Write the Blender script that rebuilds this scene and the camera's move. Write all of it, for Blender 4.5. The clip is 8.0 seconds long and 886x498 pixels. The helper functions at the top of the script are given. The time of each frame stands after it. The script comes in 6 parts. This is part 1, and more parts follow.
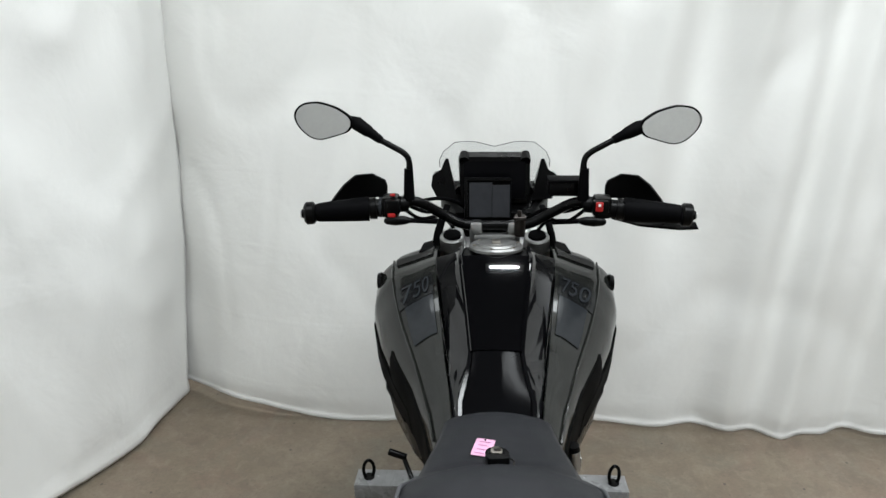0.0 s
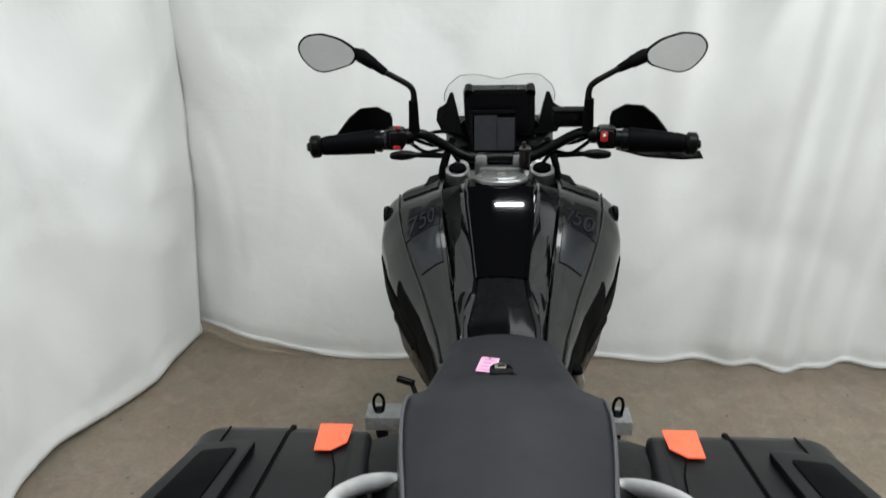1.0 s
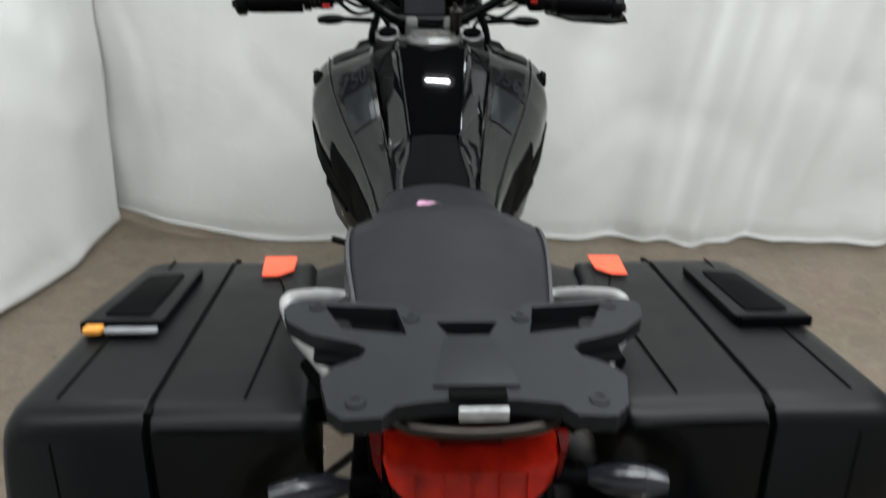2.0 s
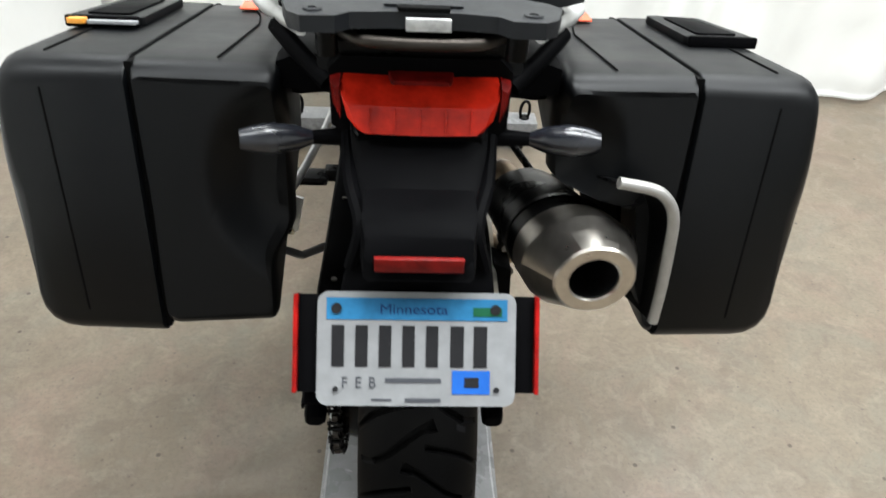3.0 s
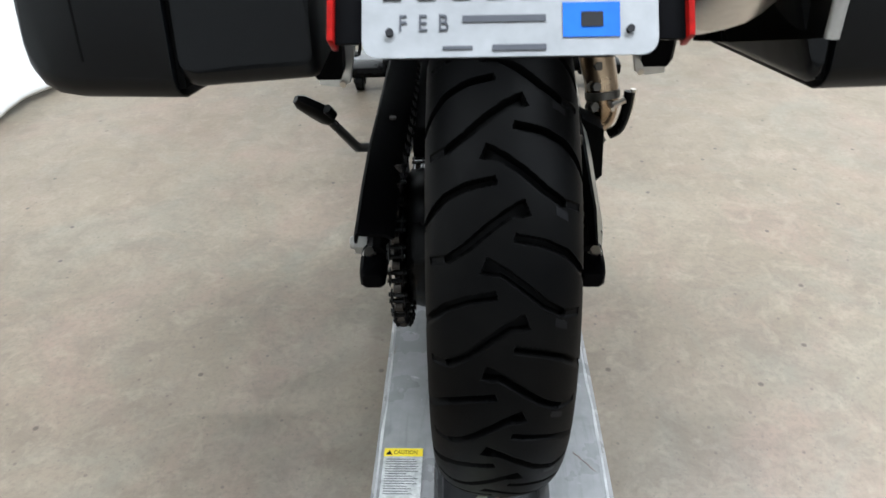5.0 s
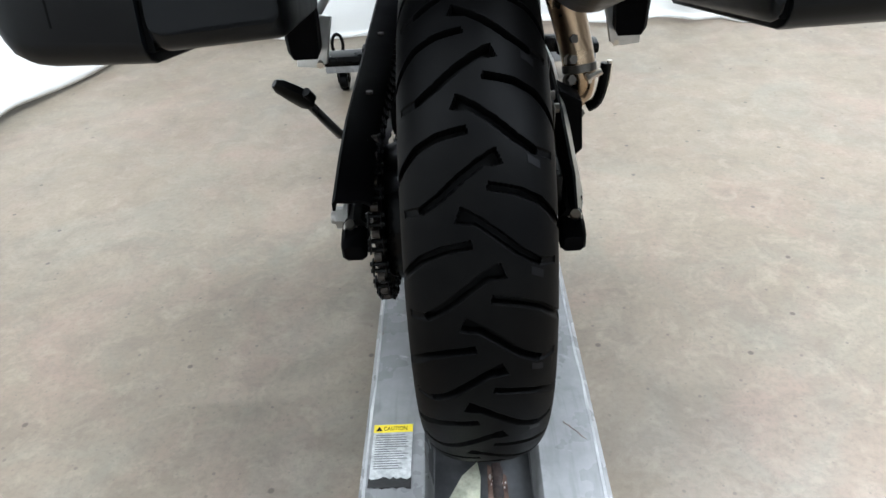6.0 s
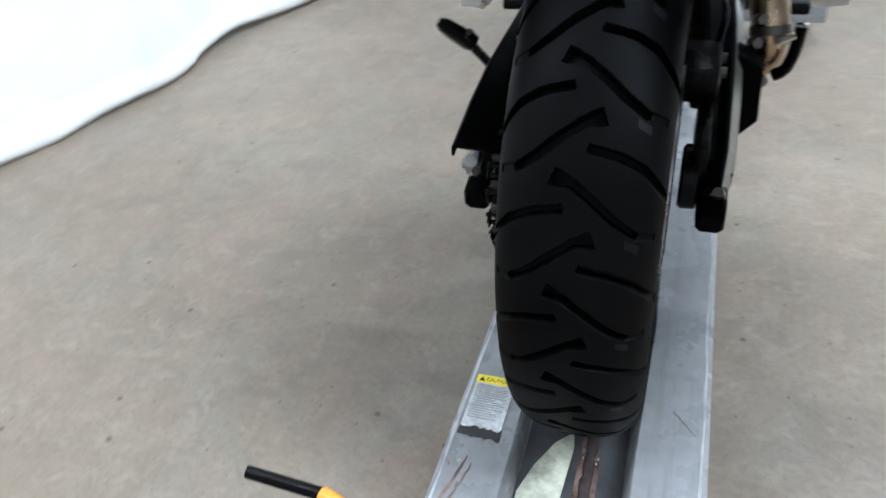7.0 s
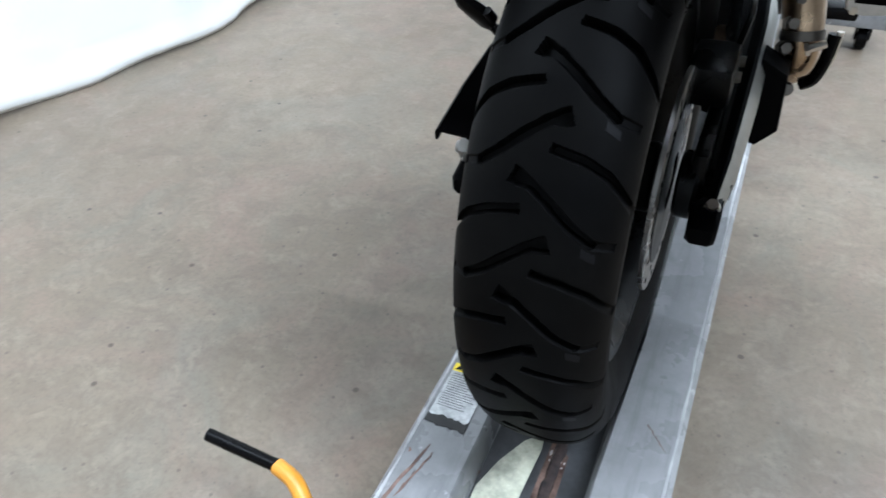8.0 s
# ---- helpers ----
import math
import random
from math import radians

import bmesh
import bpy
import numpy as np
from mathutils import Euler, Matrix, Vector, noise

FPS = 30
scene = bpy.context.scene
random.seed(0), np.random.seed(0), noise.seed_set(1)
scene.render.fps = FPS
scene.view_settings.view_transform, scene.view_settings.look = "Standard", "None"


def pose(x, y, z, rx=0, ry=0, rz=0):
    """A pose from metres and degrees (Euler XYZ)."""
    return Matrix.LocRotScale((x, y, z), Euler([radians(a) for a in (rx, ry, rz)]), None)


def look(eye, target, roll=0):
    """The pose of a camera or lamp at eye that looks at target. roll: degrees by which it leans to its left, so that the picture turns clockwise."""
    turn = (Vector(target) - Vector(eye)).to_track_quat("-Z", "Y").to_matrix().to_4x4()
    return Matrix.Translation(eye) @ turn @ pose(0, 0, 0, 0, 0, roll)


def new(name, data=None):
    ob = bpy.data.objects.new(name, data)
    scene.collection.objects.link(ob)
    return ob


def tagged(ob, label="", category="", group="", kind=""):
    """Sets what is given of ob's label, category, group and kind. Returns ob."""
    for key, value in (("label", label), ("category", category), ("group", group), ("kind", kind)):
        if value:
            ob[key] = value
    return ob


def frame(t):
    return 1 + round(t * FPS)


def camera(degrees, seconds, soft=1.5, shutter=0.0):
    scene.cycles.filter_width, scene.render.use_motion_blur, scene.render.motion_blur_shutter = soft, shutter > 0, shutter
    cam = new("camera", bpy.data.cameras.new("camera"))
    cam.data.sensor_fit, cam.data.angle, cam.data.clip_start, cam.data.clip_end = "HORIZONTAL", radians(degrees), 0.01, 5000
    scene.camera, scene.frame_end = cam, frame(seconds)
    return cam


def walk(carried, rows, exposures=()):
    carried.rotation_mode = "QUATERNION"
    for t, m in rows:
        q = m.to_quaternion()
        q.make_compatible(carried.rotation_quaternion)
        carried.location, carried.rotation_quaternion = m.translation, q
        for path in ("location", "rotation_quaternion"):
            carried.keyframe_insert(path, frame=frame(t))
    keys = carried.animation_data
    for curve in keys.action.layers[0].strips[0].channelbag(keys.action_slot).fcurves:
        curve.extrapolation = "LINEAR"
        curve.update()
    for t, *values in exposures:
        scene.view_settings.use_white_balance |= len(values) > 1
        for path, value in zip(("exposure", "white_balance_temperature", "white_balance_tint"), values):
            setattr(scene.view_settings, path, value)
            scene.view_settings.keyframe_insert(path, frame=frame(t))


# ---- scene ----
cam = camera(64.0, 8.0, 1.5, 0.5)
PATH = [
    (0, (-0.027, -0.562, 1.563), (-0.141, 1.327, 0.916), -0.7),
    (0.5, (-0.02, -0.584, 1.555), (-0.145, 1.295, 0.883), -1.2),
    (1, (-0.02, -0.596, 1.524), (-0.156, 1.244, 0.753), -1.5),
    (1.2, (-0.018, -0.61, 1.517), (-0.161, 1.22, 0.722), -1.9),
    (2.3, (-0.058, -0.725, 1.405), (0.084, 0.927, 0.286), 2.4),
    (2.5, (-0.044, -0.767, 1.375), (0.06, 0.835, 0.182), 2.6),
    (2.7, (-0.038, -0.811, 1.33), (0.114, 0.769, 0.113), 3.9),
    (3, (-0.011, -0.858, 1.292), (0.092, 0.705, 0.048), 3.4),
    (3.2, (-0.002, -0.865, 1.275), (0.16, 0.771, 0.136), 5.3),
    (3.5, (0.002, -0.867, 1.228), (0.039, 0.802, 0.127), 2.6),
    (3.7, (-0.006, -0.868, 1.176), (-0.065, 0.756, 0.01), 1.2),
    (4, (-0.016, -0.866, 1.099), (-0.123, 0.733, -0.098), 0.8),
    (4.2, (-0.033, -0.862, 1.044), (-0.169, 0.736, -0.15), -1.5),
    (4.5, (-0.047, -0.852, 0.995), (-0.158, 0.775, -0.163), -2.5),
    (4.8, (-0.029, -0.86, 0.957), (-0.124, 0.766, -0.204), -1.7),
    (5, (-0.024, -0.862, 0.941), (-0.101, 0.761, -0.226), -1.9),
    (6.3, (0.001, -0.898, 0.894), (-0.094, 0.745, -0.242), -4.9),
    (6.5, (0.008, -0.896, 0.894), (-0.222, 0.718, -0.265), -6.8),
    (6.8, (0.048, -0.872, 0.887), (-0.407, 0.664, -0.31), -6.8),
    (7, (0.086, -0.863, 0.883), (-0.509, 0.609, -0.334), -6.7),
    (7.2, (0.113, -0.842, 0.879), (-0.575, 0.56, -0.37), -6.3),
    (7.5, (0.149, -0.828, 0.88), (-0.627, 0.514, -0.384), -5.4),
    (8, (0.149, -0.809, 0.875), (-0.548, 0.573, -0.392), -3.8),
]
walk(cam, [(t, look(eye, target, roll)) for t, eye, target, roll in PATH],
     exposures=[(0, -0.22, 6420, 10), (1.2, -0.30, 6420, 10), (2.3, -0.30, 6450, 10), (2.7, 0.22, 6500, 10), (3.5, 0.86, 6500, 10), (4.5, 0.90, 6150, 10), (6.5, 1.12, 5760, 10), (7, 0.78, 5620, 10), (8, 0.76, 5610, 10)])

# ---- light ----
world = bpy.data.worlds.new("world")
scene.world = world
world.use_nodes = True
world.node_tree.nodes["Background"].inputs["Color"].default_value = (0.9, 0.95, 1.0, 1)
world.node_tree.nodes["Background"].inputs["Strength"].default_value = 0.02

# x, y, watts, length, width: lamps in front of the back curtain, behind it and over the bay
STRIPS = [(0.24, 1.84, 50, 0.6, 0.018), (2.7, 1.84, 85, 0.6, 0.05), (-2.0, 3.2, 80, 1.6, 0.4), (1.5, 3.2, 150, 2.4, 0.8),
          (-2.3, -1.2, 95, 2.4, 1.1), (0.45, -0.3, 205, 2.4, 1.1), (3.2, -0.9, 240, 2.4, 1.1)]
CEILING = 5.0
for lx, ly, power, long, wide in STRIPS:
    d = bpy.data.lights.new("strip_lamp", "AREA")
    d.shape, d.size, d.size_y, d.energy, d.color = "RECTANGLE", long, wide, power, (0.94, 0.985, 1.0)
    o = new("strip_lamp", d)
    o.matrix_world = pose(lx, ly, CEILING - 0.14)

# ---- materials ----
def mat(name, color, rough=0.5, metal=0.0, **kw):
    """A procedural surface: base colour with variation at two scales, roughness variation and bump."""
    m = bpy.data.materials.new(name)
    m.use_nodes = True
    nt = m.node_tree
    b = nt.nodes["Principled BSDF"]
    b.inputs["Roughness"].default_value = rough
    b.inputs["Metallic"].default_value = metal
    b.inputs["Base Color"].default_value = (*color, 1)
    for key in ("Coat Weight", "Coat Roughness", "Specular IOR Level", "Transmission Weight", "IOR", "Alpha", "Sheen Weight", "Subsurface Weight"):
        if key in kw:
            b.inputs[key].default_value = kw[key]
    tc = nt.nodes.new("ShaderNodeTexCoord")

    def noise_tex(scale, detail=4, rough_=0.6):
        n = nt.nodes.new("ShaderNodeTexNoise")
        n.inputs["Scale"].default_value, n.inputs["Detail"].default_value, n.inputs["Roughness"].default_value = scale, detail, rough_
        nt.links.new(tc.outputs["Object"], n.inputs["Vector"])
        return n.outputs["Fac"]

    var, big, small = kw.get("var", 0.12), kw.get("big", 3.0), kw.get("small", 60.0)
    if var:
        dark = [c * (1 - var) for c in color]
        light = [min(1, c * (1 + var)) for c in color]
        tint = kw.get("tint", light)
        mix1 = nt.nodes.new("ShaderNodeMix")
        mix1.data_type = "RGBA"
        mix1.inputs["A"].default_value, mix1.inputs["B"].default_value = (*dark, 1), (*tint, 1)
        ramp = nt.nodes.new("ShaderNodeMapRange")
        ramp.inputs["From Min"].default_value, ramp.inputs["From Max"].default_value = 0.35, 0.65
        nt.links.new(noise_tex(big, 5, 0.65), ramp.inputs["Value"])
        nt.links.new(ramp.outputs["Result"], mix1.inputs["Factor"])
        mix2 = nt.nodes.new("ShaderNodeMix")
        mix2.data_type, mix2.blend_type = "RGBA", "OVERLAY"
        mix2.inputs["Factor"].default_value = kw.get("grain", 0.25)
        nt.links.new(mix1.outputs["Result"], mix2.inputs["A"])
        nt.links.new(noise_tex(small, 3), mix2.inputs["B"])
        nt.links.new(mix2.outputs["Result"], b.inputs["Base Color"])
    rv = kw.get("rvar", 0.08)
    if rv:
        mr = nt.nodes.new("ShaderNodeMapRange")
        mr.inputs["From Min"].default_value, mr.inputs["From Max"].default_value = 0.3, 0.7
        mr.inputs["To Min"].default_value, mr.inputs["To Max"].default_value = max(0.02, rough - rv), min(1, rough + rv)
        nt.links.new(noise_tex(kw.get("rscale", 9.0)), mr.inputs["Value"])
        nt.links.new(mr.outputs["Result"], b.inputs["Roughness"])
    if kw.get("bump", 0):
        bp = nt.nodes.new("ShaderNodeBump")
        bp.inputs["Strength"].default_value, bp.inputs["Distance"].default_value = kw["bump"], kw.get("depth", 0.001)
        nt.links.new(noise_tex(kw.get("bscale", 400.0), 2), bp.inputs["Height"])
        nt.links.new(bp.outputs["Normal"], b.inputs["Normal"])
    return m


M = {
    "plastic": mat("black_plastic", (0.0016, 0.0016, 0.0019), 0.55, **{"Specular IOR Level": 0.025}, bump=0.06, bscale=900, depth=0.0004, var=0.2),
    "case": mat("case_plastic", (0.0013, 0.0016, 0.0020), 0.42, **{"Specular IOR Level": 0.17}, bump=0.07, bscale=1100, depth=0.0004, var=0.15, rvar=0.06),
    "case_dark": mat("seam_rubber", (0.002, 0.002, 0.002), 0.7, var=0.1, **{"Specular IOR Level": 0.03}),
    "gloss": mat("gloss_black_paint", (0.0015, 0.0015, 0.0018), 0.03, rvar=0.01, var=0.05, **{"Specular IOR Level": 0.42}),
    "gloss_dark": mat("dark_gloss_plastic", (0.0020, 0.0020, 0.0023), 0.05, rvar=0.02, var=0.05, **{"Specular IOR Level": 0.04}),
    "satin": mat("satin_black", (0.0012, 0.0012, 0.0013), 0.30, var=0.2, bump=0.03, **{"Specular IOR Level": 0.10}),
    "grey": mat("granite_grey_paint", (0.0100, 0.0105, 0.0095), 0.13, 0.04, rvar=0.02, var=0.08, small=700, grain=0.2, **{"Coat Weight": 0.30, "Specular IOR Level": 0.10, "Coat Roughness": 0.04}),
    "decal": mat("decal_grey", (0.0155, 0.017, 0.019), 0.14, 0.05, var=0.05, **{"Specular IOR Level": 0.12}),
    "decal_dark": mat("decal_dark", (0.0065, 0.007, 0.0073), 0.14, 0.05, var=0.05, **{"Specular IOR Level": 0.2}),
    "seat": mat("seat_vinyl", (0.0105, 0.011, 0.013), 0.48, **{"Specular IOR Level": 0.15}, bump=0.5, bscale=700, depth=0.0006, var=0.12),
    "seat_side": mat("seat_side_vinyl", (0.035, 0.036, 0.039), 0.55, bump=0.4, bscale=700, depth=0.0006, var=0.1),
    "rubber": mat("tyre_rubber", (0.0014, 0.0014, 0.0016), 0.52, **{"Specular IOR Level": 0.045}, bump=0.3, bscale=500, depth=0.0005, var=0.35, big=14, tint=(0.0024, 0.0023, 0.0022)),
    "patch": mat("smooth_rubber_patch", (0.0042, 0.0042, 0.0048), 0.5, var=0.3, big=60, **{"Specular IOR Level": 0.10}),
    "alu": mat("cast_aluminium", (0.34, 0.34, 0.335), 0.36, 0.9, var=0.08, bump=0.1, bscale=300),
    "silver": mat("silver_paint", (0.46, 0.46, 0.45), 0.36, 0.45, var=0.08),
    "steel": mat("stainless_steel", (0.52, 0.485, 0.435), 0.29, 1.0, var=0.06, rvar=0.02, rscale=25),
    "rack": mat("rack_plastic", (0.0064, 0.0073, 0.0088), 0.42, **{"Specular IOR Level": 0.22}, bump=0.25, bscale=900, depth=0.0004, var=0.15),
    "edge_strip": mat("grey_edge_strip", (0.28, 0.272, 0.258), 0.42, 0.6, var=0.1),
    "bronze": mat("heat_tinted_steel", (0.36, 0.265, 0.175), 0.30, 1.0, var=0.2, big=8),
    "dull": mat("dull_metal", (0.10, 0.092, 0.082), 0.42, 0.9, var=0.15),
    "ridge": mat("ridge_black", (0.0030, 0.0030, 0.0034), 0.05, var=0.05, rvar=0.02, **{"Specular IOR Level": 0.40}),
    "print_grey": mat("print_grey", (0.10, 0.10, 0.105), 0.6, var=0.05),
    "bead": mat("dark_weld_bead", (0.035, 0.028, 0.028), 0.6, 0.2, var=0.6, big=45, tint=(0.06, 0.04, 0.035), bump=0.8, bscale=160, depth=0.002),
    "grime": mat("black_grime", (0.007, 0.0065, 0.006), 0.55, var=0.5, big=60, bump=0.5, bscale=200, depth=0.001),
    "worn": mat("worn_bare_edge", (0.40, 0.40, 0.40), 0.40, 0.2, var=0.35, big=9),
    "fleck": mat("bare_metal_fleck", (0.45, 0.42, 0.40), 0.5, 0.3, var=0.2),
    "label": mat("dirty_label_paper", (0.40, 0.405, 0.40), 0.5, var=0.25, big=40, small=160, grain=0.3),
    "arm_grey": mat("grey_cast_arm", (0.30, 0.305, 0.285), 0.32, 0.45, var=0.12),
    "disc": mat("disc_steel", (0.42, 0.40, 0.38), 0.30, 1.0, var=0.2),
    "roller": mat("oiled_roller", (0.036, 0.031, 0.027), 0.40, 0.9, var=0.3),
    "chain": mat("chain_steel", (0.022, 0.018, 0.016), 0.40, 0.7, var=0.4),
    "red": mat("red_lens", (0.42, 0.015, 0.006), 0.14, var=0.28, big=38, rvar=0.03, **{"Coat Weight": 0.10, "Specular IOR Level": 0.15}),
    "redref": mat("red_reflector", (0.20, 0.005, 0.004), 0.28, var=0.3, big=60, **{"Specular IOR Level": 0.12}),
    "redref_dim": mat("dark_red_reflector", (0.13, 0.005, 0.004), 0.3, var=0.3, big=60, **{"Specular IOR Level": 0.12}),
    "smoke": mat("smoked_lens", (0.011, 0.012, 0.016), 0.26, var=0.2, big=30, **{"Coat Weight": 0.15}),
    "orange": mat("orange_reflector", (0.80, 0.085, 0.03), 0.45, var=0.06),
    "amber": mat("amber_tag", (0.60, 0.25, 0.03), 0.4),
    "white": mat("white_print", (0.78, 0.78, 0.77), 0.45, var=0.05),
    "plate": mat("plate_white", (0.175, 0.179, 0.184), 0.45, var=0.05, big=20),
    "plate_blue": mat("plate_blue", (0.018, 0.115, 0.235), 0.45, var=0.10, big=30, **{"Specular IOR Level": 0.12}),
    "state_ink": mat("state_ink", (0.010, 0.030, 0.10), 0.5, var=0.08, **{"Specular IOR Level": 0.08}),
    "sticker_blue": mat("sticker_blue", (0.014, 0.085, 0.34), 0.5, var=0.08, **{"Specular IOR Level": 0.08}),
    "green": mat("plate_green", (0.010, 0.075, 0.035), 0.5, **{"Specular IOR Level": 0.08}),
    "ink": mat("ink", (0.012, 0.012, 0.013), 0.6, var=0.05, **{"Specular IOR Level": 0.1}),
    "ink_grey": mat("ink_grey", (0.05, 0.052, 0.06), 0.6, var=0.05, **{"Specular IOR Level": 0.1}),
    "cap": mat("brushed_cap", (0.20, 0.20, 0.195), 0.38, 0.8, var=0.1),
    "cradle": mat("cradle_grey", (0.020, 0.021, 0.024), 0.5, var=0.1, **{"Specular IOR Level": 0.15}),
    "yellow": mat("yellow_paint", (0.50, 0.215, 0.018), 0.38, var=0.12, big=20, bump=0.1),
    "caution": mat("caution_yellow", (0.75, 0.58, 0.02), 0.45, var=0.08),
    "bed": mat("dark_channel_bed", (0.042, 0.043, 0.045), 0.42, var=0.35, big=14, small=90, grain=0.4, bump=0.2, bscale=80, depth=0.001),
    "pink": mat("pink_paper", (0.50, 0.26, 0.38), 0.7, var=0.06),
    "print_pink": mat("faded_print", (0.30, 0.14, 0.24), 0.7, var=0.1),
    "rust": mat("rusty_weld", (0.095, 0.048, 0.034), 0.75, 0.1, var=0.5, big=30, tint=(0.18, 0.115, 0.09), bump=0.8, bscale=140, depth=0.002),
    "pale": mat("pale_painted_light", (0.46, 0.46, 0.36), 0.5, var=0.30, big=22, small=120, grain=0.4),
    "fixture": mat("white_enamel", (0.8, 0.8, 0.8), 0.4),
    "ceiling": mat("ceiling_paint", (0.06, 0.06, 0.06), 0.9, var=0.1, big=1.0),
    "wall_dark": mat("grey_wall_paint", (0.13, 0.13, 0.13), 0.8, var=0.06, big=1.5),
    "wall": mat("wall_paint", (0.42, 0.42, 0.41), 0.8, var=0.06, big=1.5),
    "redbtn": mat("red_switch", (0.34, 0.012, 0.012), 0.35),
    "screen": mat("display_glass", (0.002, 0.002, 0.0025), 0.10, var=0.05, rvar=0.02, **{"Specular IOR Level": 0.04}),
    "fabric": None,
}


def mirror_mat():
    m = mat("mirror_glass", (0.84, 0.85, 0.84), 0.03, 1.0, var=0, rvar=0)
    return m


def glass_mat():
    m = bpy.data.materials.new("clear_screen")
    m.use_nodes = True
    nt = m.node_tree
    for n in list(nt.nodes):
        nt.nodes.remove(n)
    out = nt.nodes.new("ShaderNodeOutputMaterial")
    mix = nt.nodes.new("ShaderNodeMixShader")
    tr = nt.nodes.new("ShaderNodeBsdfTransparent")
    tr.inputs["Color"].default_value = (0.97, 0.975, 0.975, 1)
    gl = nt.nodes.new("ShaderNodeBsdfGlossy")
    gl.inputs["Roughness"].default_value = 0.04
    mix.inputs["Fac"].default_value = 0.035
    nt.links.new(tr.outputs["BSDF"], mix.inputs[1])
    nt.links.new(gl.outputs["BSDF"], mix.inputs[2])
    nt.links.new(mix.outputs["Shader"], out.inputs["Surface"])
    return m


def concrete_mat():
    """Power-trowelled concrete: warm and cool clouds, mottling, fine grit, scattered dark specks and pits."""
    m = bpy.data.materials.new("polished_concrete")
    m.use_nodes = True
    nt = m.node_tree
    b = nt.nodes["Principled BSDF"]
    b.inputs["Specular IOR Level"].default_value = 0.30
    tc = nt.nodes.new("ShaderNodeTexCoord")

    def cloud(scale, detail, rough, distort, lo, hi, out0=0.0, out1=1.0):
        n = nt.nodes.new("ShaderNodeTexNoise")
        n.inputs["Scale"].default_value, n.inputs["Detail"].default_value = scale, detail
        n.inputs["Roughness"].default_value, n.inputs["Distortion"].default_value = rough, distort
        nt.links.new(tc.outputs["Object"], n.inputs["Vector"])
        r = nt.nodes.new("ShaderNodeMapRange")
        r.inputs["From Min"].default_value, r.inputs["From Max"].default_value = lo, hi
        r.inputs["To Min"].default_value, r.inputs["To Max"].default_value = out0, out1
        nt.links.new(n.outputs["Fac"], r.inputs["Value"])
        return r.outputs["Result"]

    def over(below, factor, color):
        mx = nt.nodes.new("ShaderNodeMix")
        mx.data_type = "RGBA"
        nt.links.new(factor, mx.inputs["Factor"])
        if isinstance(below, tuple):
            mx.inputs["A"].default_value = (*below, 1)
        else:
            nt.links.new(below, mx.inputs["A"])
        mx.inputs["B"].default_value = (*color, 1)
        return mx.outputs["Result"]

    def specks(scale, size, keep, strength):
        """Spots in a share of the cells of a random pattern."""
        v = nt.nodes.new("ShaderNodeTexVoronoi")
        v.voronoi_dimensions = "2D"
        v.inputs["Scale"].default_value = scale
        nt.links.new(tc.outputs["Object"], v.inputs["Vector"])
        r = nt.nodes.new("ShaderNodeMapRange")
        r.inputs["From Min"].default_value, r.inputs["From Max"].default_value = size * 0.6, size
        r.inputs["To Min"].default_value, r.inputs["To Max"].default_value = strength, 0.0
        nt.links.new(v.outputs["Distance"], r.inputs["Value"])
        sep = nt.nodes.new("ShaderNodeSeparateColor")
        nt.links.new(v.outputs["Color"], sep.inputs["Color"])
        lt = nt.nodes.new("ShaderNodeMath")
        lt.operation = "LESS_THAN"
        lt.inputs[1].default_value = keep
        nt.links.new(sep.outputs["Red"], lt.inputs[0])
        mu = nt.nodes.new("ShaderNodeMath")
        mu.operation = "MULTIPLY"
        nt.links.new(r.outputs["Result"], mu.inputs[0])
        nt.links.new(lt.outputs["Value"], mu.inputs[1])
        return mu.outputs["Value"]

    c = over((0.137, 0.110, 0.079), cloud(1.3, 6, 0.6, 0.6, 0.38, 0.62), (0.158, 0.130, 0.096))
    c = over(c, cloud(2.4, 8, 0.65, 1.4, 0.48, 0.68, 0, 0.75), (0.172, 0.121, 0.094))      # pinkish clouds
    c = over(c, cloud(3.1, 8, 0.65, 1.0, 0.48, 0.68, 0, 0.70), (0.130, 0.123, 0.098))      # cool grey clouds
    c = over(c, cloud(9.0, 10, 0.72, 0.9, 0.46, 0.70, 0, 0.75), (0.104, 0.082, 0.061))     # mottling
    c = over(c, cloud(17.0, 9, 0.72, 0.6, 0.50, 0.68, 0, 0.60), (0.200, 0.168, 0.129))     # worn pale flecks
    c = over(c, cloud(85.0, 6, 0.75, 0.0, 0.46, 0.66, 0, 0.50), (0.098, 0.078, 0.057))     # grit
    c = over(c, specks(5.0, 0.030, 0.45, 0.85), (0.050, 0.039, 0.031))
    c = over(c, specks(14.0, 0.050, 0.30, 0.60), (0.066, 0.053, 0.042))
    c = over(c, specks(40.0, 0.09, 0.25, 0.40), (0.075, 0.060, 0.048))
    nt.links.new(c, b.inputs["Base Color"])
    nt.links.new(cloud(6.0, 6, 0.6, 0.4, 0.35, 0.65, 0.31, 0.46), b.inputs["Roughness"])
    bp = nt.nodes.new("ShaderNodeBump")
    bp.inputs["Strength"].default_value, bp.inputs["Distance"].default_value = 0.10, 0.001
    nt.links.new(cloud(70.0, 5, 0.6, 0.0, 0.3, 0.7), bp.inputs["Height"])
    nt.links.new(bp.outputs["Normal"], b.inputs["Normal"])
    return m


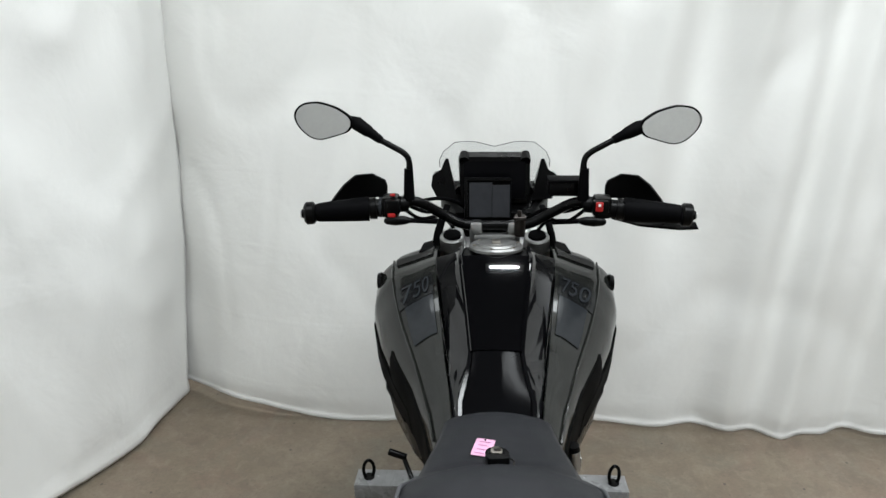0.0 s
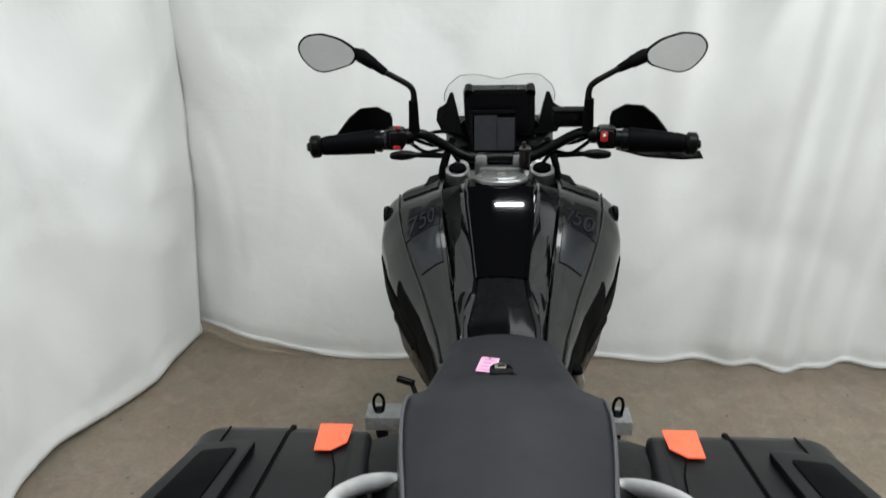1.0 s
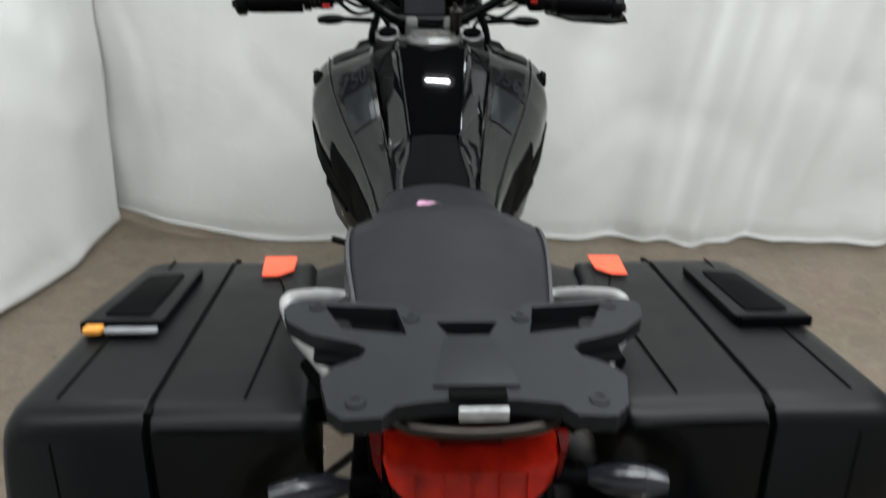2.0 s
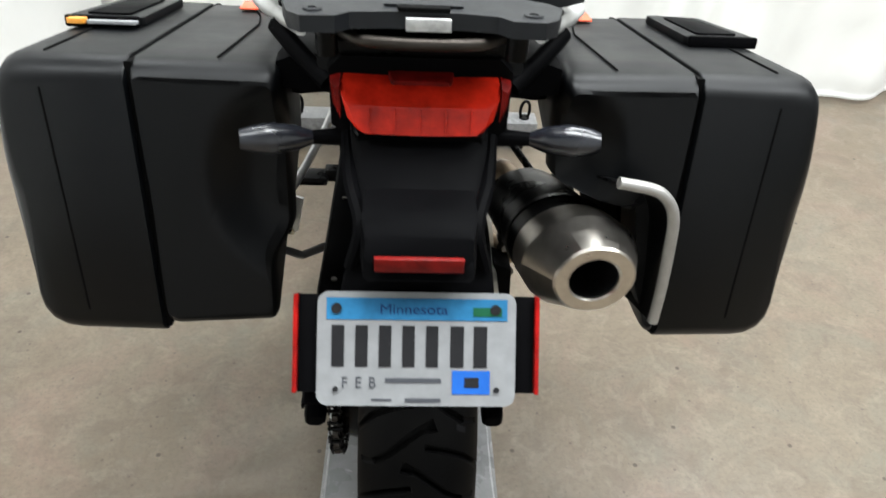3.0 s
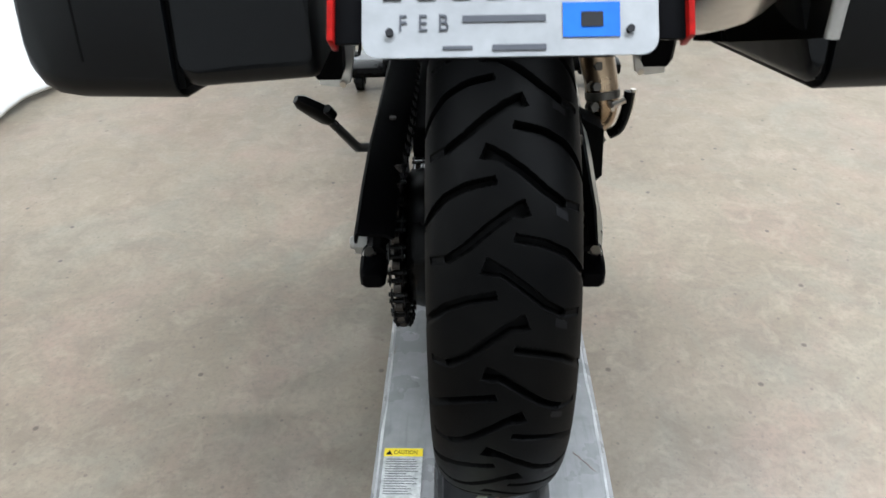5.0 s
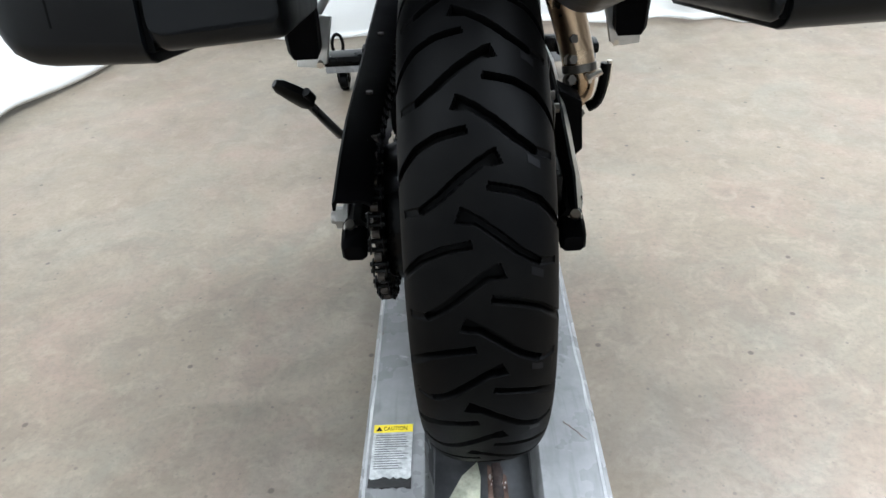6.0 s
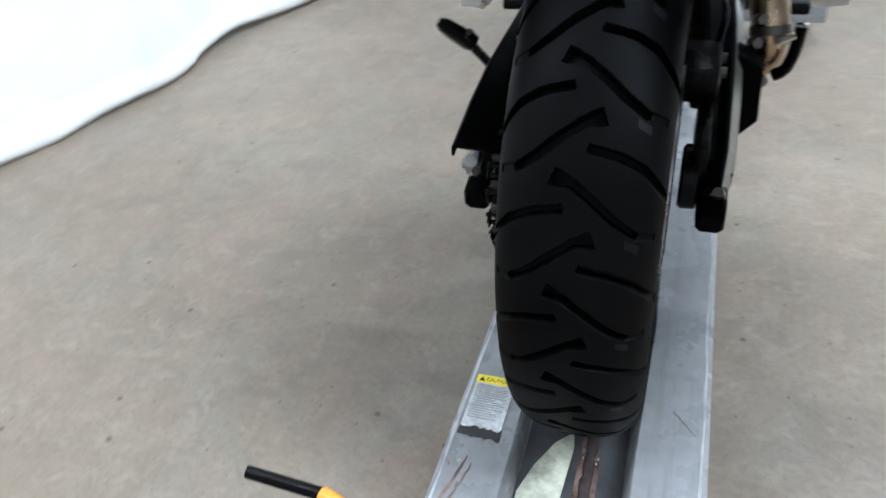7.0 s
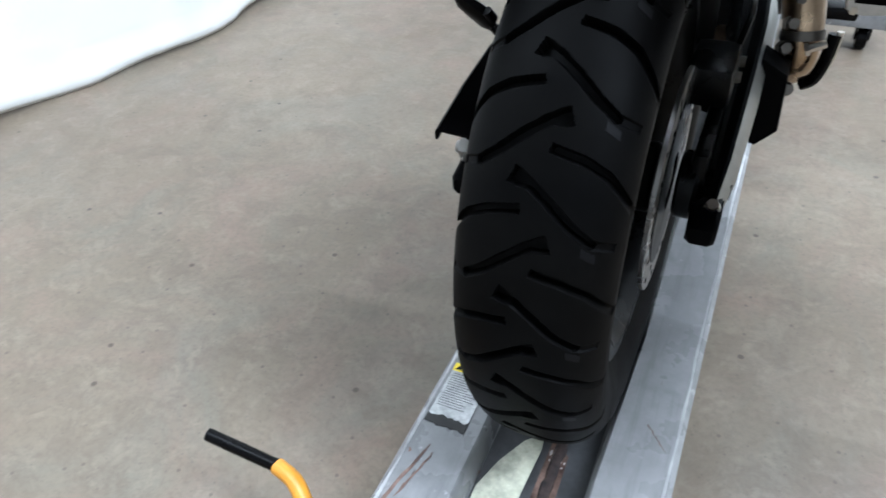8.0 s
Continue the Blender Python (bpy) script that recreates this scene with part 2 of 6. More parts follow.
def enamel_mat():
    m = mat("scuffed_grey_enamel", (0.205, 0.206, 0.208), 0.30, 0.0, var=0.14, big=6, small=40, bump=0.2, bscale=60, depth=0.001, rvar=0.12)
    nt = m.node_tree
    b = nt.nodes["Principled BSDF"]
    tc = nt.nodes.new("ShaderNodeTexCoord")

    def layer(scale3, nscale, lo, hi, color, top, distort=0.0):
        mp = nt.nodes.new("ShaderNodeMapping")
        mp.inputs["Scale"].default_value = scale3
        nt.links.new(tc.outputs["Object"], mp.inputs["Vector"])
        n = nt.nodes.new("ShaderNodeTexNoise")
        n.inputs["Scale"].default_value, n.inputs["Detail"].default_value, n.inputs["Distortion"].default_value = nscale, 6, distort
        nt.links.new(mp.outputs["Vector"], n.inputs["Vector"])
        r = nt.nodes.new("ShaderNodeMapRange")
        r.inputs["From Min"].default_value, r.inputs["From Max"].default_value, r.inputs["To Max"].default_value = lo, hi, top
        nt.links.new(n.outputs["Fac"], r.inputs["Value"])
        mx = nt.nodes.new("ShaderNodeMix")
        mx.data_type = "RGBA"
        nt.links.new(r.outputs["Result"], mx.inputs["Factor"])
        nt.links.new(b.inputs["Base Color"].links[0].from_socket, mx.inputs["A"])
        mx.inputs["B"].default_value = (*color, 1)
        nt.links.new(mx.outputs["Result"], b.inputs["Base Color"])

    layer((1, 1, 1), 9.0, 0.60, 0.72, (0.10, 0.10, 0.105), 0.7, 0.6)       # dark smudges
    layer((1.0, 0.12, 1.0), 60.0, 0.68, 0.74, (0.09, 0.06, 0.05), 0.9, 1.5)  # drawn scratches
    layer((1, 1, 1), 26.0, 0.70, 0.74, (0.16, 0.075, 0.045), 0.9, 1.0)       # rust spots
    layer((6.0, 0.5, 3.0), 14.0, 0.54, 0.70, (0.11, 0.11, 0.112), 0.38, 0.8)  # long tyre scuffs
    layer((1, 1, 1), 45.0, 0.69, 0.73, (0.42, 0.42, 0.42), 0.6, 0.5)         # chipped pale spots
    return m


def fabric_mat():
    m = bpy.data.materials.new("white_curtain_fabric")
    m.use_nodes = True
    nt = m.node_tree
    b = nt.nodes["Principled BSDF"]
    b.inputs["Base Color"].default_value = (0.80, 0.80, 0.775, 1)
    b.inputs["Roughness"].default_value = 0.55
    b.inputs["Sheen Weight"].default_value = 0.2
    tc = nt.nodes.new("ShaderNodeTexCoord")
    n = nt.nodes.new("ShaderNodeTexNoise")
    n.inputs["Scale"].default_value, n.inputs["Detail"].default_value = 2.2, 6
    nt.links.new(tc.outputs["Object"], n.inputs["Vector"])
    mx = nt.nodes.new("ShaderNodeMix")
    mx.data_type = "RGBA"
    mx.inputs["A"].default_value, mx.inputs["B"].default_value = (0.68, 0.68, 0.655, 1), (0.75, 0.75, 0.73, 1)
    nt.links.new(n.outputs["Fac"], mx.inputs["Factor"])
    nt.links.new(mx.outputs["Result"], b.inputs["Base Color"])
    # crumpled creases over fine weave
    cr = nt.nodes.new("ShaderNodeTexNoise")
    cr.inputs["Scale"].default_value, cr.inputs["Detail"].default_value, cr.inputs["Distortion"].default_value = 3.0, 5, 0.3
    nt.links.new(tc.outputs["Object"], cr.inputs["Vector"])
    w = nt.nodes.new("ShaderNodeTexNoise")
    w.inputs["Scale"].default_value = 500
    nt.links.new(tc.outputs["Object"], w.inputs["Vector"])
    b1 = nt.nodes.new("ShaderNodeBump")
    b1.inputs["Strength"].default_value, b1.inputs["Distance"].default_value = 0.42, 0.03
    nt.links.new(cr.outputs["Fac"], b1.inputs["Height"])
    # pressed horizontal folds
    wv = nt.nodes.new("ShaderNodeTexWave")
    wv.bands_direction = "Z"
    wv.inputs["Scale"].default_value, wv.inputs["Distortion"].default_value, wv.inputs["Detail Scale"].default_value = 1.08, 2.2, 0.6
    nt.links.new(tc.outputs["Object"], wv.inputs["Vector"])
    wr = nt.nodes.new("ShaderNodeMapRange")
    wr.inputs["From Min"].default_value, wr.inputs["From Max"].default_value = 0.985, 1.0
    nt.links.new(wv.outputs["Fac"], wr.inputs["Value"])
    b3 = nt.nodes.new("ShaderNodeBump")
    b3.inputs["Strength"].default_value, b3.inputs["Distance"].default_value = 0.05, 0.004
    nt.links.new(wr.outputs["Result"], b3.inputs["Height"])
    rg = nt.nodes.new("ShaderNodeTexNoise")
    rg.noise_type = "RIDGED_MULTIFRACTAL"
    rg.inputs["Scale"].default_value, rg.inputs["Detail"].default_value, rg.inputs["Distortion"].default_value = 1.7, 2.0, 0.6
    nt.links.new(tc.outputs["Object"], rg.inputs["Vector"])
    b4 = nt.nodes.new("ShaderNodeBump")
    b4.inputs["Strength"].default_value, b4.inputs["Distance"].default_value = 0.26, 0.012
    nt.links.new(rg.outputs["Fac"], b4.inputs["Height"])
    nt.links.new(b1.outputs["Normal"], b4.inputs["Normal"])
    nt.links.new(b4.outputs["Normal"], b3.inputs["Normal"])
    b2 = nt.nodes.new("ShaderNodeBump")
    b2.inputs["Strength"].default_value, b2.inputs["Distance"].default_value = 0.12, 0.001
    nt.links.new(w.outputs["Fac"], b2.inputs["Height"])
    nt.links.new(b3.outputs["Normal"], b2.inputs["Normal"])
    nt.links.new(b2.outputs["Normal"], b.inputs["Normal"])
    return m


M["dolly"] = enamel_mat()
M["mirror"], M["glass"], M["concrete"], M["fabric"] = mirror_mat(), glass_mat(), concrete_mat(), fabric_mat()


# ---- mesh helpers ----
def mesh_ob(name, bm, material, smooth=40):
    bmesh.ops.remove_doubles(bm, verts=bm.verts, dist=1e-6)
    bmesh.ops.recalc_face_normals(bm, faces=bm.faces)
    me = bpy.data.meshes.new(name)
    bm.to_mesh(me)
    bm.free()
    me.materials.append(M[material])
    if smooth:
        me.shade_smooth()
        me.set_sharp_from_angle(angle=radians(smooth))
    return new(name, me)


def part(name, bm, material, parent, label="", smooth=40):
    ob = mesh_ob(name, bm, material, smooth)
    ob.parent = parent
    return tagged(ob, label)


def thing(name, label, category, group="", at=(0, 0, 0)):
    e = new(name)
    e.empty_display_size = 0.1
    e.location = at
    return tagged(e, label, category, group)


def merge(*bms):
    out = bmesh.new()
    for b in bms:
        me = bpy.data.meshes.new("tmp")
        b.to_mesh(me)
        b.free()
        out.from_mesh(me)
        bpy.data.meshes.remove(me)
    return out


def loft(rings, cap=True, closed=True):
    """Skins a list of rings that have the same number of points."""
    bm = bmesh.new()
    vs = [[bm.verts.new(p) for p in r] for r in rings]
    n = len(rings[0])
    for a, b in zip(vs, vs[1:]):
        for i in range(n if closed else n - 1):
            j = (i + 1) % n
            bm.faces.new((a[i], a[j], b[j], b[i]))
    if cap and closed:
        bm.faces.new(vs[0])
        bm.faces.new(vs[-1][::-1])
    return bm


def frames_along(pts):
    """Perpendicular axes along a polyline."""
    pts = [Vector(p) for p in pts]
    up = Vector((0.13, 0.21, 1)).normalized()
    out = []
    for i, p in enumerate(pts):
        d = (pts[min(i + 1, len(pts) - 1)] - pts[max(i - 1, 0)]).normalized()
        s = d.cross(up)
        if s.length < 0.1:
            s = d.cross(Vector((1, 0, 0)))
        s.normalize()
        up = s.cross(d).normalized()
        out.append((p, s, up))
    return out


def spline(pts, n=6):
    """Catmull-Rom points through pts."""
    P = [Vector(p) for p in pts]
    P = [P[0] * 2 - P[1]] + P + [P[-1] * 2 - P[-2]]
    out = []
    for i in range(1, len(P) - 2):
        for k in range(n):
            t = k / n
            a, b, c, d = P[i - 1], P[i], P[i + 1], P[i + 2]
            out.append(0.5 * ((2 * b) + (c - a) * t + (2 * a - 5 * b + 4 * c - d) * t * t + (3 * b - a - 3 * c + d) * t ** 3))
    out.append(P[-2])
    return out


def tube(pts, r, seg=14, smooth_n=5, ratio=1.0):
    """A round bar along pts; r may be a list of radii at pts."""
    if smooth_n > 1 and len(pts) > 2:
        if isinstance(r, (list, tuple)):
            q = spline([(*p,) for p in pts], smooth_n)
            m = len(q) - 1
            r = [np.interp(i / m * (len(pts) - 1), range(len(pts)), r) for i in range(m + 1)]
            pts = q
        else:
            pts = spline(pts, smooth_n)
    if not isinstance(r, (list, tuple)):
        r = [r] * len(pts)
    rings = []
    for (p, s, u), rr in zip(frames_along(pts), r):
        rings.append([p + s * (rr * math.cos(2 * math.pi * i / seg)) + u * (rr * ratio * math.sin(2 * math.pi * i / seg)) for i in range(seg)])
    return loft(rings)


def cyl(p0, p1, r0, r1=None, seg=24, bevel=0.0):
    r1 = r0 if r1 is None else r1
    p0, p1 = Vector(p0), Vector(p1)
    if bevel:
        d = (p1 - p0).normalized() * bevel
        return tube([p0, p0 + d, p1 - d, p1], [r0 - bevel, r0, r1, r1 - bevel], seg, 1)
    return tube([p0, p1], [r0, r1], seg, 1)


def box(c, size, bevel=0.004, m=None, seg=2):
    bm = bmesh.new()
    bmesh.ops.create_cube(bm, size=1)
    bmesh.ops.scale(bm, vec=size, verts=bm.verts)
    if bevel:
        bmesh.ops.bevel(bm, geom=bm.edges[:], offset=min(bevel, min(size) * 0.45), segments=seg, profile=0.6, affect="EDGES")
    mm = Matrix.Translation(c) @ (m if m is not None else Matrix())
    bmesh.ops.transform(bm, matrix=mm, verts=bm.verts)
    return bm


def prism(poly, thick, m, bevel=0.0, seg=2):
    """A flat outline (x, y) in the plane of m, thick along its z, with rounded edges."""
    bm = bmesh.new()
    a = [bm.verts.new((x, y, 0)) for x, y in poly]
    b = [bm.verts.new((x, y, thick)) for x, y in poly]
    n = len(poly)
    bm.faces.new(a[::-1])
    top = bm.faces.new(b)
    for i in range(n):
        bm.faces.new((a[i], a[(i + 1) % n], b[(i + 1) % n], b[i]))
    if bevel:
        bmesh.ops.bevel(bm, geom=[e for e in bm.edges if e in top.edges[:] or True], offset=bevel, segments=seg, profile=0.6, affect="EDGES", clamp_overlap=True)
    bmesh.ops.transform(bm, matrix=m, verts=bm.verts)
    return bm


def axes(origin, ux, uy):
    """A pose whose x and y run along ux and uy."""
    ux, uy = Vector(ux).normalized(), Vector(uy).normalized()
    uz = ux.cross(uy).normalized()
    uy = uz.cross(ux)
    m = Matrix((ux, uy, uz)).transposed().to_4x4()
    m.translation = origin
    return m


def revolve(profile, centre, axis="X", seg=64, cap=False):
    """Turns (along, radius) points round an axis through centre."""
    rings = []
    for a, r in profile:
        ring = []
        for i in range(seg):
            t = 2 * math.pi * i / seg
            c, s = r * math.cos(t), r * math.sin(t)
            ring.append(Vector(centre) + (Vector((a, c, s)) if axis == "X" else Vector((c, s, a)) if axis == "Z" else Vector((c, a, s))))
        rings.append(ring)
    return loft(rings, cap=cap)


def mirror_x(bm):
    """The other side's twin of a mesh."""
    out = bm.copy()
    bmesh.ops.scale(out, vec=(-1, 1, 1), verts=out.verts)
    bmesh.ops.reverse_faces(out, faces=out.faces)
    return out


def both(name, bm, material, parent, label="", smooth=40):
    other = mirror_x(bm)
    return part(name, bm, material, parent, label, smooth), part(name, other, material, parent, label, smooth)


def sheet(grid, thick):
    """A shell from a grid of points, thickened along the normals."""
    bm = bmesh.new()
    vs = [[bm.verts.new(p) for p in row] for row in grid]
    for a, b in zip(vs, vs[1:]):
        for i in range(len(a) - 1):
            bm.faces.new((a[i], a[i + 1], b[i + 1], b[i]))
    bmesh.ops.recalc_face_normals(bm, faces=bm.faces)
    bmesh.ops.solidify(bm, geom=bm.faces[:], thickness=thick)
    return bm


def letters(text, size, m, depth=0.0006, sx=1.0):
    """Text as a mesh, its baseline's start at the origin of m."""
    c = bpy.data.curves.new("text", "FONT")
    c.body, c.size, c.extrude = text, size, depth
    o = bpy.data.objects.new("text", c)
    scene.collection.objects.link(o)
    me = bpy.data.meshes.new_from_object(o.evaluated_get(bpy.context.evaluated_depsgraph_get()))
    bpy.data.objects.remove(o)
    bpy.data.curves.remove(c)
    bm = bmesh.new()
    bm.from_mesh(me)
    bpy.data.meshes.remove(me)
    bmesh.ops.scale(bm, vec=(sx, 1, 1), verts=bm.verts)
    bmesh.ops.transform(bm, matrix=m, verts=bm.verts)
    return bm


# ---- setting ----
def structure(ob, label, category):
    return tagged(ob, label, category, "", "structure")


bm = bmesh.new()
bmesh.ops.create_grid(bm, x_segments=2, y_segments=2, size=5.5)
fl = mesh_ob("floor", bm, "concrete", 0)
structure(fl, "smooth mottled beige-brown concrete floor with small specks", "floor")
fl.location.y = -1.5
structure(mesh_ob("ceiling", box((0, -1.5, CEILING + 0.1), (11, 11, 0.2), 0), "ceiling", 0), "plain dark painted workshop ceiling", "ceiling")
for nm, c, s in (("wall_north", (0, 4.1, CEILING / 2), (11, 0.2, CEILING)), ("wall_south", (0, -3.9, CEILING / 2), (11, 0.2, CEILING)),
                 ("wall_west", (-5.6, -1.5, CEILING / 2), (0.2, 11.4, CEILING)), ("wall_east", (5.6, -1.5, CEILING / 2), (0.2, 11.4, CEILING))):
    structure(mesh_ob(nm, box(c, s, 0), "wall" if nm == "wall_south" else "wall_dark", 0), "plain painted workshop wall", "wall")


def curtain(label, path, height, folds, seed, hem=0.012, lift=0.015, amp=0.012, lean=0.0, calm=0.3):
    """A hanging cloth along a plan line, with folds that fade towards the floor's sway and a sewn hem."""
    rnd = random.Random(seed)
    line = spline([(x, y, 0) for x, y in path], 14)
    L = [0.0]
    for a, b in zip(line, line[1:]):
        L.append(L[-1] + (b - a).length)
    n = int(L[-1] / 0.022)
    waves = [(rnd.uniform(3.0, 9.5) * folds, rnd.uniform(0, 6.3), rnd.uniform(0.25, 0.8)) for _ in range(8)]
    rows = []
    levels = [0, 0.012, 0.03, 0.06, 0.1, 0.16, 0.24] + [0.30 + 0.05 * k for k in range(int((height - 0.30) / 0.05) + 1)]
    for z in levels:
        row = []
        for i in range(n + 1):
            s = L[-1] * i / n
            k = min(len(L) - 2, max(0, int(np.searchsorted(L, s)) - 1))
            f = (s - L[k]) / max(1e-6, L[k + 1] - L[k])
            p = line[k].lerp(line[k + 1], min(1, max(0, f)))
            d = (line[k + 1] - line[k]).normalized()
            nrm = Vector((-d.y, d.x, 0))
            w = sum(a * math.sin(fr * s + ph + 0.5 * math.sin(1.3 * z + ph)) for fr, ph, a in waves)
            w *= calm + (1.9 - calm) * min(1, max(0, (s - 2.3) / 1.0)) if calm < 0.5 else 1.5
            if calm < 0.5:
                env = min(1, max(0, (s - 2.5) / 0.8)) * (0.45 + 0.55 * math.sin(2.3 * s + 0.4 * z) ** 2)
                w += env * (2.0 * math.sin(30 * (s - 0.10 * z) + 1.5 * math.sin(5.1 * s) + 0.25 * math.sin(2 * z)) + 1.1 * math.sin(17 * (s - 0.14 * z) + 1))
            g = 0.55 + 0.45 * min(1, z / 1.6)
            w += (1.6 if calm < 0.5 else 2.6) * (noise.noise(Vector((s * 1.4, z * 0.9, seed))) + 0.45 * noise.noise(Vector((s * 4.5, z * 2.5, seed + 7))))
            # sharp creases run slantwise through the cloth
            r1 = 1 - abs(noise.noise(Vector((s * 1.9 + z * 0.7, z * 1.5 - s * 0.5, seed + 3))))
            r2 = 1 - abs(noise.noise(Vector((s * 3.1 - z * 1.1, z * 1.2 + s * 0.4, seed + 19))))
            w += (0.75 if calm < 0.5 else 1.3) * (r1 ** 9 + 0.6 * r2 ** 9)
            q = p + nrm * (amp * g * w)
            hemw = 0.006 if 0.012 <= z <= 0.04 else 0.0
            q += nrm * hemw
            q.x += lean * z * max(0, 1 - s / 1.2)
            gap = 0.028 * max(0.0, 1 - abs(q.x + 1.1) / 0.35) if calm < 0.5 else 0.0     # the hem hangs higher near the corner
            row.append((q.x, q.y, lift + z + (gap + 0.008 * math.sin(s * 4.1 + seed) + 0.006 * math.sin(s * 11 + seed)) * max(0, 1 - z / 0.2)))
        rows.append(row)
    bm = sheet(rows, 0.003)
    ob = mesh_ob("curtain", bm, "fabric", 180)
    return tagged(ob, label, "curtain", "curtains round the bay")


curtain("long white fabric curtain hanging behind the motorcycle in soft folds", [(-2.3, 2.55), (-1.6, 2.28), (-1.26, 2.08), (-1.08, 1.98), (-0.9, 1.92), (-0.66, 1.88), (-0.37, 1.86), (0.1, 1.875), (0.45, 1.87), (1.05, 1.85), (1.6, 1.81), (2.4, 1.84), (3.2, 1.84)], 3.05, 2.3, 3, amp=0.017)
curtain("white fabric curtain hanging beside the motorcycle, its hem above the concrete",
        [(-1.30, 2.06), (-1.285, 1.90), (-1.31, 1.73), (-1.38, 1.56), (-1.44, 1.38), (-1.49, 1.1), (-1.47, 0.85), (-1.58, 0.52), (-1.70, 0.2), (-1.74, -0.4), (-1.76, -1.4), (-1.8, -2.4)], 2.75, 1.5, 11, lean=0.080, calm=0.8)

# ceiling lights
for lx, ly, power, long, wide in STRIPS:
    lamp = thing("ceiling_light", "long white fluorescent strip light under the ceiling", "ceiling light", "ceiling lights", (lx, ly, CEILING))
    part("housing", box((0, 0, -0.05), (long + 0.2, wide + 0.12, 0.1), 0.01), "fixture", lamp)

# ---- dolly ----
RAIL = 0.105       # top of the dolly's flanges
BED = 0.063        # floor of its channel
Y0, Y1 = -1.15, 1.95
dolly = thing("motorcycle_dolly", "grey enamelled steel motorcycle dolly with scuffs and rust", "motorcycle dolly")


def channel_ring(y, k=0.0):
    o = 0.166
    i = 0.074 + k
    pts = [(-o, 0.045), (-o, RAIL - 0.006), (-o + 0.006, RAIL), (-i - 0.004, RAIL), (-i, RAIL - 0.004), (-i + 0.006, BED), (i - 0.006, BED),
           (i, RAIL - 0.004), (i + 0.004, RAIL), (o - 0.006, RAIL), (o, RAIL - 0.006), (o, 0.045), (o - 0.004, 0.045), (o - 0.004, RAIL - 0.012),
           (i + 0.008, RAIL - 0.012), (i, BED - 0.006), (-i, BED - 0.006), (-i - 0.008, RAIL - 0.012), (-o + 0.004, RAIL - 0.012), (-o + 0.004, 0.045)]
    return [(x + 0.003, y, z) for x, z in pts]


part("channel", loft([channel_ring(Y0), channel_ring(-0.3), channel_ring(-0.05, 0.006), channel_ring(0.2), channel_ring(1.2), channel_ring(Y1)]), "dolly", dolly, "scuffed grey steel wheel channel")
# centre rail with a rusty weld; the pale stripe beside it is painted light
rnd = random.Random(9)
# thin sheet, darker than the flanges, over the whole bed
part("channel_bed", prism([(-0.064, Y0 + 0.002), (0.070, Y0 + 0.002), (0.070, 1.94), (-0.064, 1.94)], 0.0004, Matrix.Translation((0, 0, BED + 0.0001))), "bed", dolly, "dark mottled bed of the channel", 0)
part("rust_margin", prism([(0.008, -1.14), (0.040, -1.14), (0.041, -0.9), (0.038, -0.6), (0.041, -0.45), (0.036, -0.26), (0.010, -0.24), (0.006, -0.5), (0.010, -0.8)], 0.0015, Matrix.Translation((0, 0, BED + 0.0005))), "rust", dolly, "rusty margin along the weld")
ys = np.linspace(-1.14, -0.24, 90)
part("weld_bead", tube([(0.0235 + rnd.uniform(-0.001, 0.001), y, BED + 0.002) for y in ys], [0.0075 + rnd.uniform(-0.0012, 0.0012) for _ in ys], 8, 1, 0.6), "bead", dolly, "dark lumpy weld bead along the channel")
flecks = []
for k in range(110):
    fx, fy, fr = 0.0235 + rnd.choice((-1, 1)) * rnd.uniform(0.0055, 0.0105), rnd.uniform(-1.13, -0.25), rnd.uniform(0.0006, 0.0022)
    flecks.append(prism([(fx + fr * rnd.uniform(0.6, 1.2) * math.cos(a), fy + 2.0 * fr * rnd.uniform(0.6, 1.4) * math.sin(a)) for a in (0, 1.1, 2.2, 3.3, 4.4, 5.4)], 0.0008, Matrix.Translation((0, 0, BED + 0.002))))
tagged(part("bare_flecks", merge(*flecks), "fleck", dolly, "chipped bare metal flecks"), "chipped bare metal flecks", kind="stuff")
part("lit_strip", prism([(-0.004, -0.235), (-0.026, -0.258), (-0.047, -0.30), (-0.061, -0.345), (-0.060, -0.46), (-0.063, -0.6), (-0.064, -1.13), (-0.006, -1.13), (-0.004, -0.7), (-0.010, -0.5), (-0.006, -0.36), (0.000, -0.26)], 0.0015, Matrix.Translation((0, 0, BED + 0.0005))), "pale", dolly, "pale strip of painted light in the channel")
for sx0, sy0, sx1, sy1, w in ((-0.128, -0.335, -0.150, -0.44, 0.004), (-0.118, -0.345, -0.136, -0.42, 0.0022), (-0.142, -0.43, -0.156, -0.52, 0.003), (0.120, -0.20, 0.150, -0.235, 0.0012), (0.110, -0.40, 0.128, -0.44, 0.0016)):
    pts = [(sx0 + (sx1 - sx0) * k / 8 + rnd.uniform(-0.0015, 0.0015), sy0 + (sy1 - sy0) * k / 8, w * rnd.uniform(0.35, 1.0) * (0.25 if k in (0, 8) else 1)) for k in range(9)]
    part("rust_scratch", prism([(x - h, y) for x, y, h in pts] + [(x + h, y) for x, y, h in pts[::-1]], 0.0004, Matrix.Translation((0, 0, RAIL + 0.0002))), "rust", dolly, "rusty scratch in the enamel", 0)
for sx in (-1, 1):
    edge = [(0.003 + sx * 0.1580 + 0.0008 * math.sin(7.3 * k + sx), Y0 + 0.005 + (Y1 - Y0 - 0.01) * k / 60) for k in range(61)]
    part("worn_edge", prism([(x - 0.0022 - 0.0012 * math.sin(3.7 * k), y) for k, (x, y) in enumerate(edge)] + [(x + 0.0012, y) for x, y in edge[::-1]], 0.0006, Matrix.Translation((0, 0, RAIL + 0.0001))), "worn", dolly, "pale worn edge of the flange", 0)
